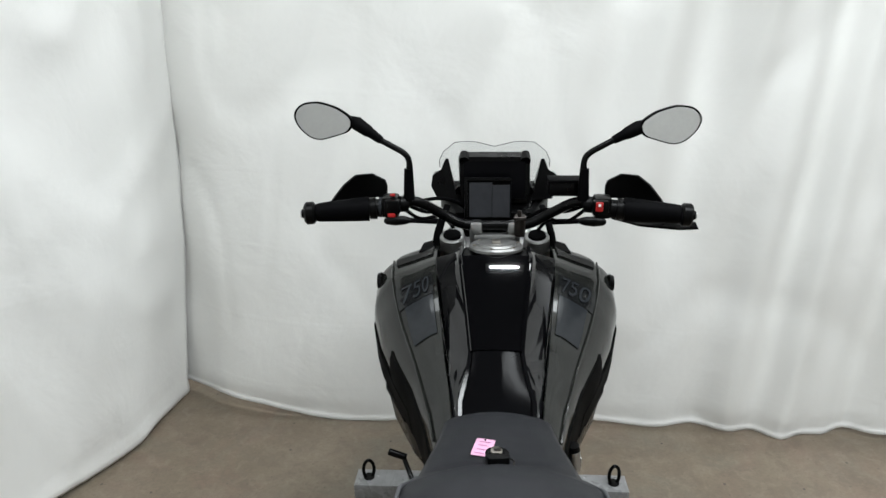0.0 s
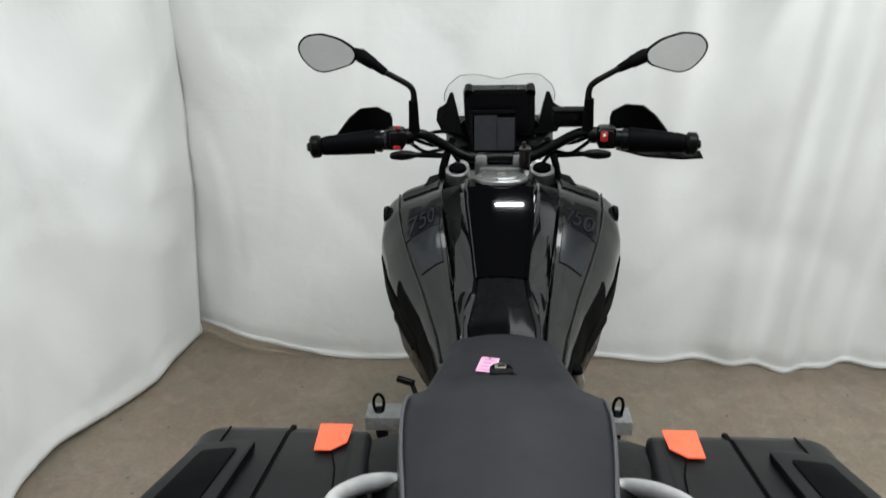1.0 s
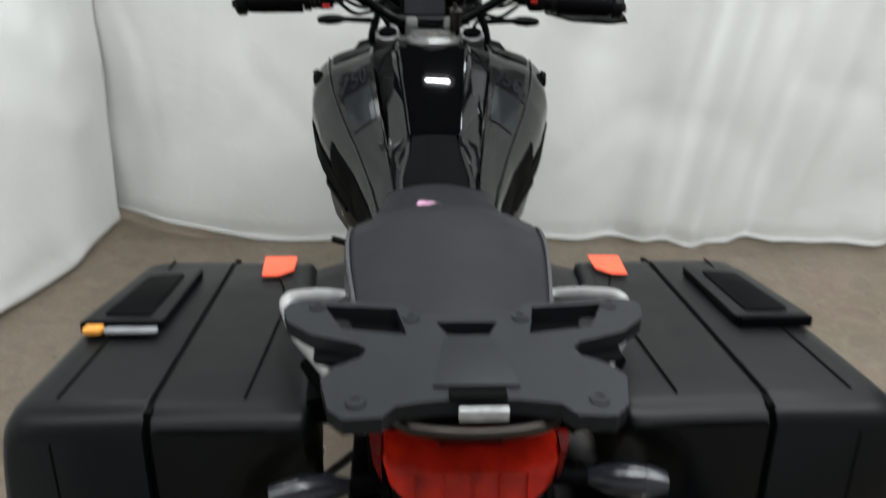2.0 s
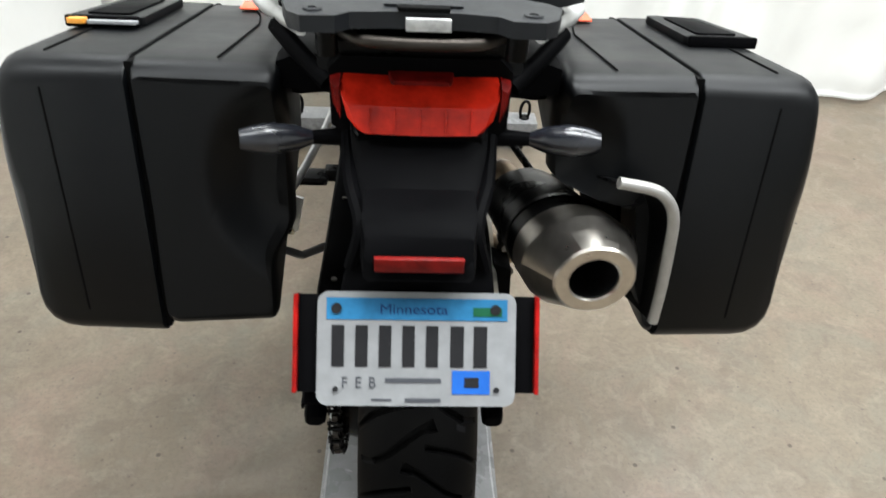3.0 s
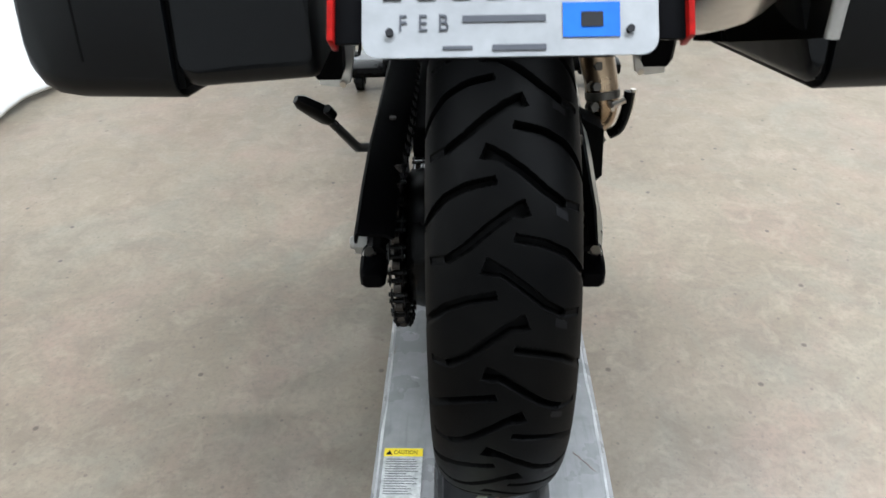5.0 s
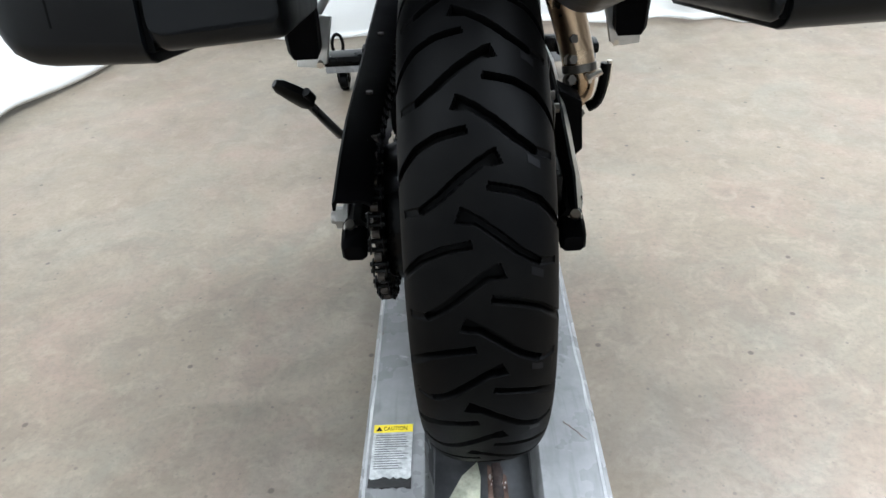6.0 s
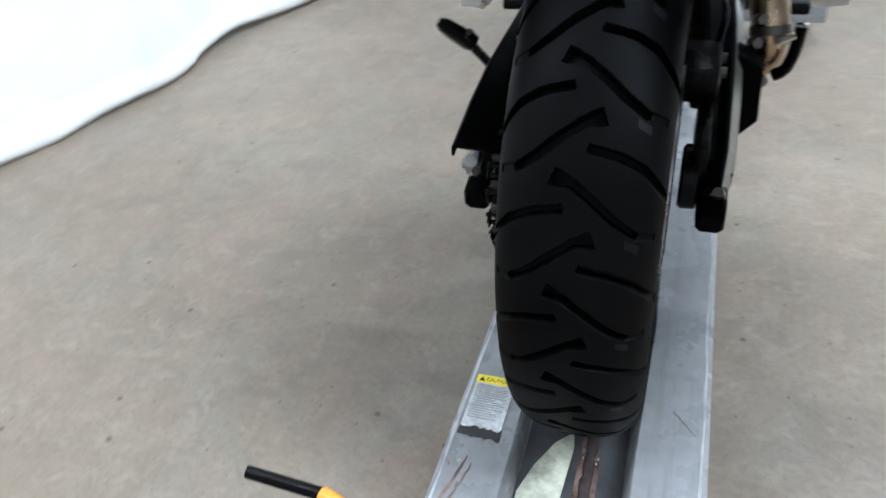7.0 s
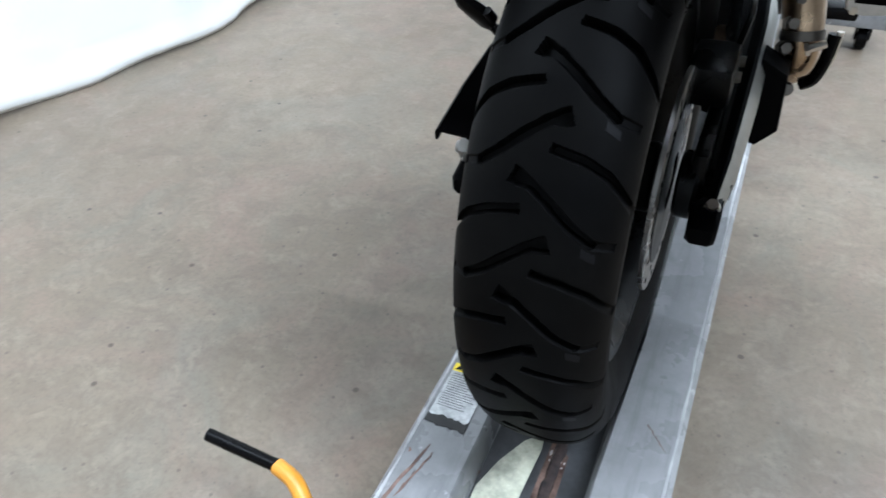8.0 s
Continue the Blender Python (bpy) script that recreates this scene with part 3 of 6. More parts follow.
for sx in (-1, 1):
    arm = part("outrigger", box((sx * 0.30, 1.36, 0.095), (0.27, 0.085, 0.05), 0.004), "dolly", dolly)
    ring = part("tie_down_ring", tube([(sx * 0.392 + 0.022 * math.cos(a) * 0.75, 1.36 + 0.004 * math.cos(a), 0.150 + 0.034 * math.sin(a)) for a in np.linspace(-1.45, 2 * math.pi - 1.69, 20)], 0.0055, 8, 2), "satin", arm, "black steel tie-down ring")
    part("ring_base", cyl((sx * 0.392, 1.36, 0.119), (sx * 0.392, 1.36, 0.126), 0.018, bevel=0.002), "satin", arm)
    part("caster", merge(revolve([(-0.014, 0.012), (-0.014, 0.028), (-0.010, 0.032), (0.010, 0.032), (0.014, 0.028), (0.014, 0.012)], (sx * 0.385, 1.36, 0.032), "X", 24),
                         box((sx * 0.385 - 0.018, 1.36, 0.05), (0.004, 0.03, 0.045), 0.001), box((sx * 0.385 + 0.018, 1.36, 0.05), (0.004, 0.03, 0.045), 0.001),
                         box((sx * 0.385, 1.36, 0.069), (0.05, 0.045, 0.006), 0.001)), "satin", arm, "small black caster wheel")
for yy in (Y0 + 0.12, 0.5, Y1 - 0.12):
    for sx in (-1, 1):
        part("caster", merge(revolve([(-0.012, 0.010), (-0.012, 0.018), (-0.009, 0.022), (0.009, 0.022), (0.012, 0.018), (0.012, 0.010)], (sx * 0.128, yy, 0.022), "X", 20),
                             box((sx * 0.128 - 0.015, yy, 0.048), (0.003, 0.026, 0.065), 0.001), box((sx * 0.128 + 0.015, yy, 0.048), (0.003, 0.026, 0.065), 0.001),
                             box((sx * 0.128, yy, 0.085), (0.04, 0.04, 0.016), 0.001)), "satin", dolly)
# caution label with a yellow head
LX0, LX1, LYB, LYT = -0.150, -0.094, -0.292, -0.196
lab = part("caution_label", box(((LX0 + LX1) / 2, (LYB + LYT) / 2, RAIL + 0.0006), (LX1 - LX0, LYT - LYB, 0.0012), 0), "label", dolly, "torn white caution label with a yellow heading")
part("heading", box(((LX0 + LX1) / 2, LYT - 0.008, RAIL + 0.0014), (LX1 - LX0, 0.014, 0.0006), 0), "caution", lab)
part("lettering", letters("CAUTION", 0.0095, pose(LX0 + 0.014, LYT - 0.0115, RAIL + 0.0019), 0.0002, 0.8), "ink", lab, smooth=0)
part("warning_sign", prism([(0, 0), (0.0095, 0), (0.00475, 0.008)], 0.0004, pose(LX0 + 0.003, LYT - 0.0125, RAIL + 0.0017)), "ink", lab, smooth=0)
rnd = random.Random(5)
part("print_line_block", merge(*[box((LX0 + 0.004 + w / 2, LYT - 0.020 - 0.0041 * k, RAIL + 0.0014), (w, 0.0012, 0.0003), 0) for k, w in enumerate([rnd.uniform(0.030, 0.048) for _ in range(15)])]), "print_grey", lab, smooth=0)
torn = [(LX0 - 0.001 + (LX1 - LX0 + 0.002) * k / 12, LYB + 0.003 + rnd.uniform(-0.003, 0.002)) for k in range(13)]
part("dirty_edge", prism(torn + [(x, LYB - 0.013 + rnd.uniform(-0.003, 0.0015)) for x, y in torn[::-1]], 0.0006, Matrix.Translation((0, 0, RAIL + 0.0012))), "grime", lab, "black dirt on the torn lower edge")
# yellow lever with a black grip standing beside the channel
part("lever_arm", tube([(-0.170, -0.515, 0.060), (-0.19, -0.505, 0.065), (-0.205, -0.495, 0.095), (-0.222, -0.478, 0.125), (-0.245, -0.462, 0.134), (-0.275, -0.453, 0.135)], 0.0105, 14, 5), "yellow", dolly, "yellow painted bent steel lever")
part("lever_grip", tube([(-0.270, -0.453, 0.135), (-0.375, -0.455, 0.149)], [0.0085, 0.0085], 14, 1), "satin", dolly, "black rubber lever grip")

# ---- motorcycle ----
bike = thing("motorcycle", "black and granite-grey motorcycle with side cases, upright on a dolly", "motorcycle")
AX, AZ, R = -0.075, 0.395, 0.331     # rear axle and tyre radius
FY, FZ, FR = 1.485, 0.400, 0.327     # front axle and tyre radius


def tread_tyre(centre, radius, half, crown, rim_r, periods, cols, per):
    """A tyre whose crown carries cut grooves in a handed zigzag pattern."""
    P = 2 * math.pi * radius / periods
    us = np.linspace(-1, 1, cols)
    ss = np.arange(per) / per
    U, S = np.meshgrid(us, ss)
    depth = np.zeros_like(U)
    A = [(-0.19, -0.01), (-0.04, 0.03), (0.15, 0.17), (0.35, 0.33), (0.55, 0.44), (0.82, 0.47)]
    C = [(-0.08, 0.25), (-0.35, 0.30), (-0.6, 0.39), (-1.0, 0.66)]
    arc = half * 1.13

    def carve(line, mirror, shift, knob):
        best = np.zeros_like(U)
        for k, ((u0, s0), (u1, s1)) in enumerate(zip(line, line[1:])):
            for off in (-1, 0, 1):
                a = np.array([(-u0 if mirror else u0) * arc, (s0 + shift + off) * P])
                b = np.array([(-u1 if mirror else u1) * arc, (s1 + shift + off) * P])
                d = b - a
                px, py = U * arc - a[0], S * P - a[1]
                raw = (px * d[0] + py * d[1]) / (d @ d)
                t = np.clip(raw, 0, 1)
                dist = np.hypot(px - t * d[0], py - t * d[1])
                dist = np.where((raw < 0) & (k == 0) | (raw > 1) & (k == len(line) - 2), 1.0, dist)
                uu = np.abs(U * arc - line[0][0] * arc * (-1 if mirror else 1))
                w = 0.0030 + (0.0034 * np.exp(-(uu / 0.010) ** 4) if knob else 0)
                tie = 0.25 if knob and k == len(line) - 2 else 1.0     # shallow tie bar at the outer end
                best = np.maximum(best, tie * np.clip((w + 0.0012 - dist) / 0.0012, 0, 1))
        return best

    for mir, sh in ((False, 0.0), (True, 0.5)):
        depth = np.maximum(depth, carve(A, mir, sh, True))
        depth = np.maximum(depth, carve(C, mir, sh, False))
    n = per * periods
    th = 2 * math.pi * (np.arange(n) / n) + 0.104
    edge = crown
    base_r = radius - edge * np.abs(us) ** 2.3
    base_x = half * np.sin(us * 1.35) / math.sin(1.35)
    D = np.tile(depth, (periods, 1)) * 0.011
    Rr = base_r[None, :] - D
    # s grows from the top backwards and down
    Yv = -np.cos(th)[:, None] * Rr
    Zv = -np.sin(th)[:, None] * Rr
    side = [(half * 1.0, radius - edge - 0.012), (half * 0.97, radius - edge - 0.03), (half * 0.86, rim_r + 0.016), (half * 0.74, rim_r)]
    k = cols + 2 * len(side)
    V = np.zeros((n, k, 3))
    m = len(side)
    for j, (sx, sr) in enumerate(side):
        for col, sg in ((m - 1 - j, -1), (m + cols + j, 1)):
            V[:, col, 0] = sg * sx
            V[:, col, 1], V[:, col, 2] = -np.cos(th) * sr, -np.sin(th) * sr
    V[:, m:m + cols, 0] = base_x[None, :]
    V[:, m:m + cols, 1], V[:, m:m + cols, 2] = Yv, Zv
    V += np.array(centre)
    idx = np.arange(n * k).reshape(n, k)
    nx = np.roll(idx, -1, axis=0)
    F = np.stack([idx[:, :-1], idx[:, 1:], nx[:, 1:], nx[:, :-1]], -1).reshape(-1, 4)
    inner = np.stack([idx[:, -1], idx[:, 0], nx[:, 0], nx[:, -1]], -1)
    me = bpy.data.meshes.new("tyre")
    me.from_pydata(V.reshape(-1, 3), [], np.concatenate([F, inner]).tolist())
    me.materials.append(M["rubber"])
    me.shade_smooth()
    me.set_sharp_from_angle(angle=radians(38))
    return new("tyre", me)


def wheel(name, y, z, radius, half, crown, rim_r, periods, cols, per, spokes):
    w = new(name)
    w.parent = bike
    t = tread_tyre((0, y, z), radius, half, crown, rim_r, periods, cols, per)
    t.parent = w
    tagged(t, "black rubber tyre with angled cut grooves")
    part("rim", revolve([(-half * 0.78, rim_r + 0.006), (-half * 0.78, rim_r - 0.008), (-half * 0.6, rim_r - 0.022), (0, rim_r - 0.030), (half * 0.6, rim_r - 0.022), (half * 0.78, rim_r - 0.008),
                         (half * 0.78, rim_r + 0.006), (half * 0.5, rim_r + 0.002), (-half * 0.5, rim_r + 0.002)], (0, y, z), "X", 72), "satin", w, "black cast wheel rim")
    part("hub", merge(cyl((-0.06, y, z), (0.06, y, z), 0.042, bevel=0.004), cyl((-0.075, y, z), (0.075, y, z), 0.022)), "satin", w)
    for i in range(spokes):
        for s in (-0.07, 0.07):
            a = 2 * math.pi * i / spokes
            p0 = Vector((0, y + 0.036 * math.cos(a), z + 0.036 * math.sin(a)))
            p1 = Vector((0, y + (rim_r - 0.022) * math.cos(a + s * 1.6), z + (rim_r - 0.022) * math.sin(a + s * 1.6)))
            part("spoke", tube([p0, p0.lerp(p1, 0.5), p1], [0.013, 0.010, 0.013], 8, 1), "satin", w)
    return w




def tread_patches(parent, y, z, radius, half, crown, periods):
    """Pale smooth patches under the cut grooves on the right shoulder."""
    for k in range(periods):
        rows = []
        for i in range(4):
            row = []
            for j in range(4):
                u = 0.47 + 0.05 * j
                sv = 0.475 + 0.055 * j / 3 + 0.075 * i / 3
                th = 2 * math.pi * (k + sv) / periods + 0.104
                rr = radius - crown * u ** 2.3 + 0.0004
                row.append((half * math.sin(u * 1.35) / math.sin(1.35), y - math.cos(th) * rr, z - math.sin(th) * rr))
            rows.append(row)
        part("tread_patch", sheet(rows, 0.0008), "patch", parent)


WX = 0.0075     # the rear wheel sits a little to the right
rear = wheel("rear_wheel", AX, AZ, R, 0.0745, 0.042, 0.219, 20, 149, 108, 7)
front = wheel("front_wheel", FY, FZ, FR, 0.055, 0.026, 0.245, 24, 33, 24, 7)


def disc(parent, y, z, x, r0, r1):
    d = part("brake_disc", revolve([(-0.0025, r0), (0.0025, r0), (0.0025, r1), (-0.0025, r1), (-0.0025, r0)], (x, y, z), "X", 64), "disc", parent, "drilled steel brake disc")
    part("disc_carrier", revolve([(-0.004, 0.035), (0.004, 0.035), (0.004, r0 + 0.004), (-0.004, r0 + 0.004), (-0.004, 0.035)], (x, y, z), "X", 40), "satin", parent)
    hole = None
    for i in range(24):
        a = 2 * math.pi * i / 24
        rr = r0 + (r1 - r0) * (0.3 + 0.4 * (i % 2))
        if hole is None:
            hole = part("vent_hole", cyl((-0.0032, 0, 0), (0.0032, 0, 0), 0.0035, seg=8), "case_dark", parent)
            o = hole
        else:
            o = new("vent_hole", hole.data)
            o.parent = parent
        o.location = (x, y + rr * math.cos(a), z + rr * math.sin(a))


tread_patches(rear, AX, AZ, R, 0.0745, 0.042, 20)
disc(rear, AX, AZ, 0.081 - WX, 0.095, 0.1325)
for x in (-0.075, 0.075):
    disc(front, FY, FZ, x, 0.115, 0.1525)

rear.location.x = WX
# rear brake caliper
part("caliper_bracket", merge(box((0.113, -0.020, 0.412), (0.018, 0.16, 0.075), 0.006), cyl((0.092, AX, AZ), (0.116, AX, AZ), 0.040, bevel=0.004)), "satin", bike, "black caliper bracket")
cal = part("brake_caliper", merge(box((0.098, 0.055, 0.475), (0.055, 0.095, 0.05), 0.01), box((0.104, 0.10, 0.45), (0.026, 0.12, 0.05), 0.010)), "satin", bike, "black rear brake caliper")
for yy in (0.03, 0.075):
    part("bolt", cyl((0.122, yy, 0.485), (0.132, yy, 0.485), 0.007, seg=6), "steel", cal)
part("brake_hose", tube([(0.118, 0.09, 0.49), (0.125, 0.13, 0.52), (0.122, 0.2, 0.52), (0.12, 0.32, 0.50)], 0.005, 8, 5), "satin", bike)

# swingarm: two arms with end blocks, axle nuts and adjusters
sw = new("swingarm")
sw.parent = bike


def arm_bm(x0, x1, side):
    rings = []
    for y, zc, h, x, w in ((0.44, 0.445, 0.075, x0, 0.05), (0.30, 0.435, 0.085, (x0 + x1) / 2 * 1.02, 0.042), (0.12, 0.418, 0.072, x1 * 0.99, 0.036), (-0.02, 0.403, 0.056, x1, 0.032), (-0.118, 0.392, 0.036, x1, 0.030)):
        rings.append([(x - w / 2, y, zc - h / 2 + 0.008), (x - w / 2 + 0.006, y, zc - h / 2), (x + w / 2 - 0.006, y, zc - h / 2), (x + w / 2, y, zc - h / 2 + 0.008),
                      (x + w / 2, y, zc + h / 2 - 0.012), (x + w / 2 - 0.010, y, zc + h / 2), (x - w / 2 + 0.010, y, zc + h / 2), (x - w / 2, y, zc + h / 2 - 0.012)])
    return loft(rings)


part("left_arm", arm_bm(-0.10, -0.146, -1), "satin", sw)
part("right_arm", arm_bm(0.10, 0.130, 1), "satin", sw)
part("cross_member", box((0, 0.40, 0.45), (0.23, 0.10, 0.07), 0.015), "satin", sw)
brace = []
for x, y, z, k in ((0.139, -0.112, 0.398, 0.55), (0.143, -0.065, 0.412, 0.85), (0.1455, 0.09, 0.436, 1.0), (0.1455, 0.22, 0.456, 1.0), (0.145, 0.29, 0.467, 1.0), (0.130, 0.42, 0.480, 0.9)):
    brace.append([(x + a * k, y, z + b * k) for a, b in ((-0.012, -0.012), (-0.012, 0.014), (-0.006, 0.019), (-0.001, 0.0175), (0.013, -0.008), (0.013, -0.014), (0.007, -0.019), (-0.007, -0.019))])
part("brace", loft(brace), "arm_grey", sw, "grey swingarm brace with a sloping outer face")
part("arm_cover", loft([[(x - 0.014 * k, y, z - 0.012), (x - 0.014 * k, y, z + 0.016 * k), (x - 0.004 * k, y, z + 0.0215 * k), (x + 0.0005, y, z + 0.019 * k), (x - 0.003 * k, y, z)]
                        for x, y, z, k in ((0.139, -0.118, 0.398, 0.7), (0.143, -0.065, 0.412, 1.0), (0.1455, 0.09, 0.436, 1.15), (0.1455, 0.22, 0.456, 1.15), (0.140, 0.33, 0.470, 1.1))]), "plastic", sw, "black cover along the arm")
for x, sgn in ((-0.150, -1), (0.131, 1)):
    part("end_block", loft([[(x + a * w, y, z + b * h) for a, b in ((-1, -0.6), (-0.6, -1), (0.6, -1), (1, -0.6), (1, 0.7), (0.7, 1), (-0.7, 1), (-1, 0.7))]
                            for y, z, w, h in ((-0.095, 0.388, 0.016, 0.017), (-0.125, 0.382, 0.017, 0.016), (-0.146, 0.379, 0.016, 0.014), (-0.151, 0.379, 0.012, 0.010))]), "plastic", sw, "black end block")
    part("adjuster_bolt", merge(cyl((x + sgn * 0.005, -0.112, 0.390), (x + sgn * 0.005, -0.119, 0.400), 0.0100, 0.0095, 16, 0.001), cyl((x + sgn * 0.005, -0.117, 0.398), (x + sgn * 0.005, -0.123, 0.407), 0.0068, seg=6)), "steel", sw, "metal adjuster bolt and washer")
part("axle_nut", merge(cyl((-0.160, AX - 0.01, 0.394), (-0.166, AX - 0.01, 0.394), 0.021, seg=20), cyl((-0.166, AX - 0.01, 0.394), (-0.178, AX - 0.01, 0.394), 0.016, 0.015, 6), cyl((-0.178, AX - 0.01, 0.394), (-0.185, AX - 0.01, 0.394), 0.010, 0.008, 16)), "edge_strip", sw, "grey axle nut")
part("axle_nut", cyl((0.142, AX, 0.396), (0.1515, AX, 0.396), 0.011, 0.010, 6), "satin", sw)
part("chain_guard", loft([[(x + dx, y, zz + z) for x, z in ((-0.156, -0.012), (-0.156, -0.002), (-0.152, 0.002), (-0.118, 0.0), (-0.110, -0.006), (-0.113, -0.008), (-0.120, -0.004), (-0.150, -0.002), (-0.153, -0.012))]
                           for y, zz, dx in ((-0.205, 0.489, 0.0), (-0.13, 0.508, 0.001), (-0.05, 0.521, 0.002), (0.1, 0.528, 0.004), (0.36, 0.538, 0.006), (0.46, 0.538, 0.006))]), "plastic", sw, "long flat black plastic chain guard")
part("chain_slider", box((-0.092, 0.23, 0.472), (0.030, 0.36, 0.05), 0.008), "plastic", sw, "black chain slider")
for gy, gz in ((0.02, 0.524), (0.24, 0.533)):
    part("guard_bolt", cyl((-0.128, gy, gz), (-0.128, gy, gz + 0.004), 0.005, seg=6), "dull", sw)

# sprocket and chain on the left side
CX = -0.113
teeth = []
for i in range(42 * 2):
    a = 2 * math.pi * i / 84
    rr = 0.116 if i % 2 else 0.109
    teeth.append((rr * math.cos(a), rr * math.sin(a)))
part("sprocket", prism(teeth, 0.006, axes((CX - 0.003 - WX, AX, AZ), (0, 1, 0), (0, 0, 1))), "chain", rear, "dark steel rear sprocket", 0)
part("sprocket_carrier", revolve([(-0.107, 0.03), (-0.107, 0.088), (-0.086, 0.094), (-0.066, 0.090), (-0.060, 0.07), (-0.060, 0.03)], (-WX, AX, AZ), "X", 40), "satin", rear, "black sprocket carrier")
for i in range(5):
    a = 2 * math.pi * i / 5 + 0.3
    part("sprocket_nut", cyl((CX - 0.004 - WX, AX + 0.075 * math.cos(a), AZ + 0.075 * math.sin(a)), (CX - 0.012 - WX, AX + 0.075 * math.cos(a), AZ + 0.075 * math.sin(a)), 0.008, seg=6), "dull", rear)
chain = new("drive_chain")
chain.parent = bike
loop = []
N_ARC = 60
for i in range(N_ARC + 1):
    a = math.pi / 2 + math.pi * i / N_ARC
    loop.append((AX + 0.114 * math.cos(a), AZ + 0.114 * math.sin(a)))
loop += [(0.44 + 0.04 * math.cos(-math.pi / 2 + math.pi * i / 12), 0.435 + 0.04 * math.sin(-math.pi / 2 + math.pi * i / 12)) for i in range(13)]
loop.append(loop[0])
seglen = [0.0]
for a, b in zip(loop, loop[1:]):
    seglen.append(seglen[-1] + math.hypot(b[0] - a[0], b[1] - a[1]))
n_link = int(seglen[-1] / 0.0159)
outer_me = mesh_ob("chain_link", merge(box((-0.0080, 0, 0), (0.002, 0.021, 0.0135), 0.002, seg=1), box((0.0080, 0, 0), (0.002, 0.021, 0.0135), 0.002, seg=1), cyl((-0.0115, 0.0055, 0), (0.0115, 0.0055, 0), 0.0030, seg=8), cyl((-0.0115, -0.0055, 0), (0.0115, -0.0055, 0), 0.0030, seg=8)), "satin", 0)
inner_me = mesh_ob("chain_roller", cyl((-0.0045, 0, 0), (0.0045, 0, 0), 0.0068, seg=12), "roller", 0)
for i in range(n_link):
    s = seglen[-1] * i / n_link
    k = max(0, int(np.searchsorted(seglen, s, side="right")) - 1)
    f = (s - seglen[k]) / max(1e-6, seglen[k + 1] - seglen[k])
    y, z = loop[k][0] + f * (loop[k + 1][0] - loop[k][0]), loop[k][1] + f * (loop[k + 1][1] - loop[k][1])
    src = (outer_me, inner_me)[i % 2]
    o = src if i < 2 else new(src.name.split(".")[0], src.data)
    o.parent = chain
    o.matrix_basis = pose(CX, y, z, math.degrees(math.atan2(loop[k + 1][1] - loop[k][1], loop[k + 1][0] - loop[k][0])))

# side stand, folded up on the left
stand = part("side_stand", tube([(-0.165, 0.50, 0.235), (-0.236, 0.335, 0.318), (-0.257, 0.232, 0.420), (-0.264, 0.215, 0.440)], [0.011, 0.009, 0.008, 0.008], 12, 1), "satin", bike, "black steel side stand")
FT = axes((-0.262, 0.212, 0.442), (-0.70, -0.30, 0.64), (0.55, -0.55, 0.6))
part("foot", merge(loft([[FT @ Vector((d, w * c, h * e + o)) for c, e in ((-1, -0.6), (-0.6, -1), (0.6, -1), (1, -0.6), (1, 0.6), (0.6, 1), (-0.6, 1), (-1, 0.6))]
                         for d, w, h, o in ((-0.014, 0.010, 0.010, 0), (-0.004, 0.016, 0.012, 0), (0.022, 0.017, 0.011, 0), (0.048, 0.013, 0.010, 0), (0.058, 0.007, 0.006, 0))]),
                   cyl(FT @ Vector((-0.006, 0.012, 0)), FT @ Vector((0.012, 0.022, 0)), 0.009, 0.008, 10)), "satin", stand, "boot-shaped stand foot")

# passenger footrests: a black folded peg over a bare aluminium plate
for sgn, px, py, pz in ((-1, -0.225, 0.16, 0.545), (1, 0.250, 0.205, 0.540)):
    pb = part("footrest_bracket", prism([(-0.030, 0.05), (0.034, 0.05), (0.026, -0.034), (-0.006, -0.030), (-0.024, -0.020)], 0.006, axes((px, py, pz), (sgn * 0.9, 0.3, 0.1), (0.05, 0.1, 1)), 0.0015), "silver", bike, "bare aluminium footrest bracket")
    part("footrest", loft([[(px + sgn * (0.004 + a), py - 0.028 + b, z) for a, b in ((-0.022 * w, -0.012), (0.020 * w, -0.012), (0.026 * w, -0.004), (0.026 * w, 0.014), (-0.022 * w, 0.014))]
                           for z, w in ((pz - 0.004, 0.8), (pz + 0.006, 1.0), (pz + 0.055, 1.1), (pz + 0.09, 0.9))]), "plastic", pb, "black folded footrest")
    part("bolt", cyl((px - sgn * 0.010, py + 0.002, pz - 0.022), (px - sgn * 0.010, py - 0.012, pz - 0.024), 0.0055, seg=6), "steel", pb)
    part("hanger", tube([(px, py, pz + 0.03), (sgn * 0.16, py + 0.10, pz + 0.12), (sgn * 0.10, py + 0.16, pz + 0.24)], [0.007, 0.007, 0.009], 10, 3), "silver" if sgn < 0 else "satin", bike)
part("heel_guard", prism([(0.148, 0.338), (0.166, 0.331), (0.191, 0.358), (0.186, 0.44), (0.150, 0.46)], 0.05, axes((0, 0.20, 0), (1, 0, 0), (0, 0.0, 1)), 0.003), "plastic", bike, "black angular heel guard")

# ---- tail: mudguard, light, plate, turn signals ----
tail = new("tail_assembly")
tail.parent = bike


def ringx(y, z, w, h, up=(0, 0, 1), ch=0.3, n2=(0, 0)):
    """A bevelled rectangular section across x."""
    u = Vector(up).normalized()
    c = Vector((0, y, z))
    b = min(w, h) * ch
    return [c + Vector((x, 0, 0)) + u * v for x, v in ((-w + b, -h), (w - b, -h), (w, -h + b), (w, h - b), (w - b, h), (-w + b, h), (-w, h - b), (-w, -h + b))]


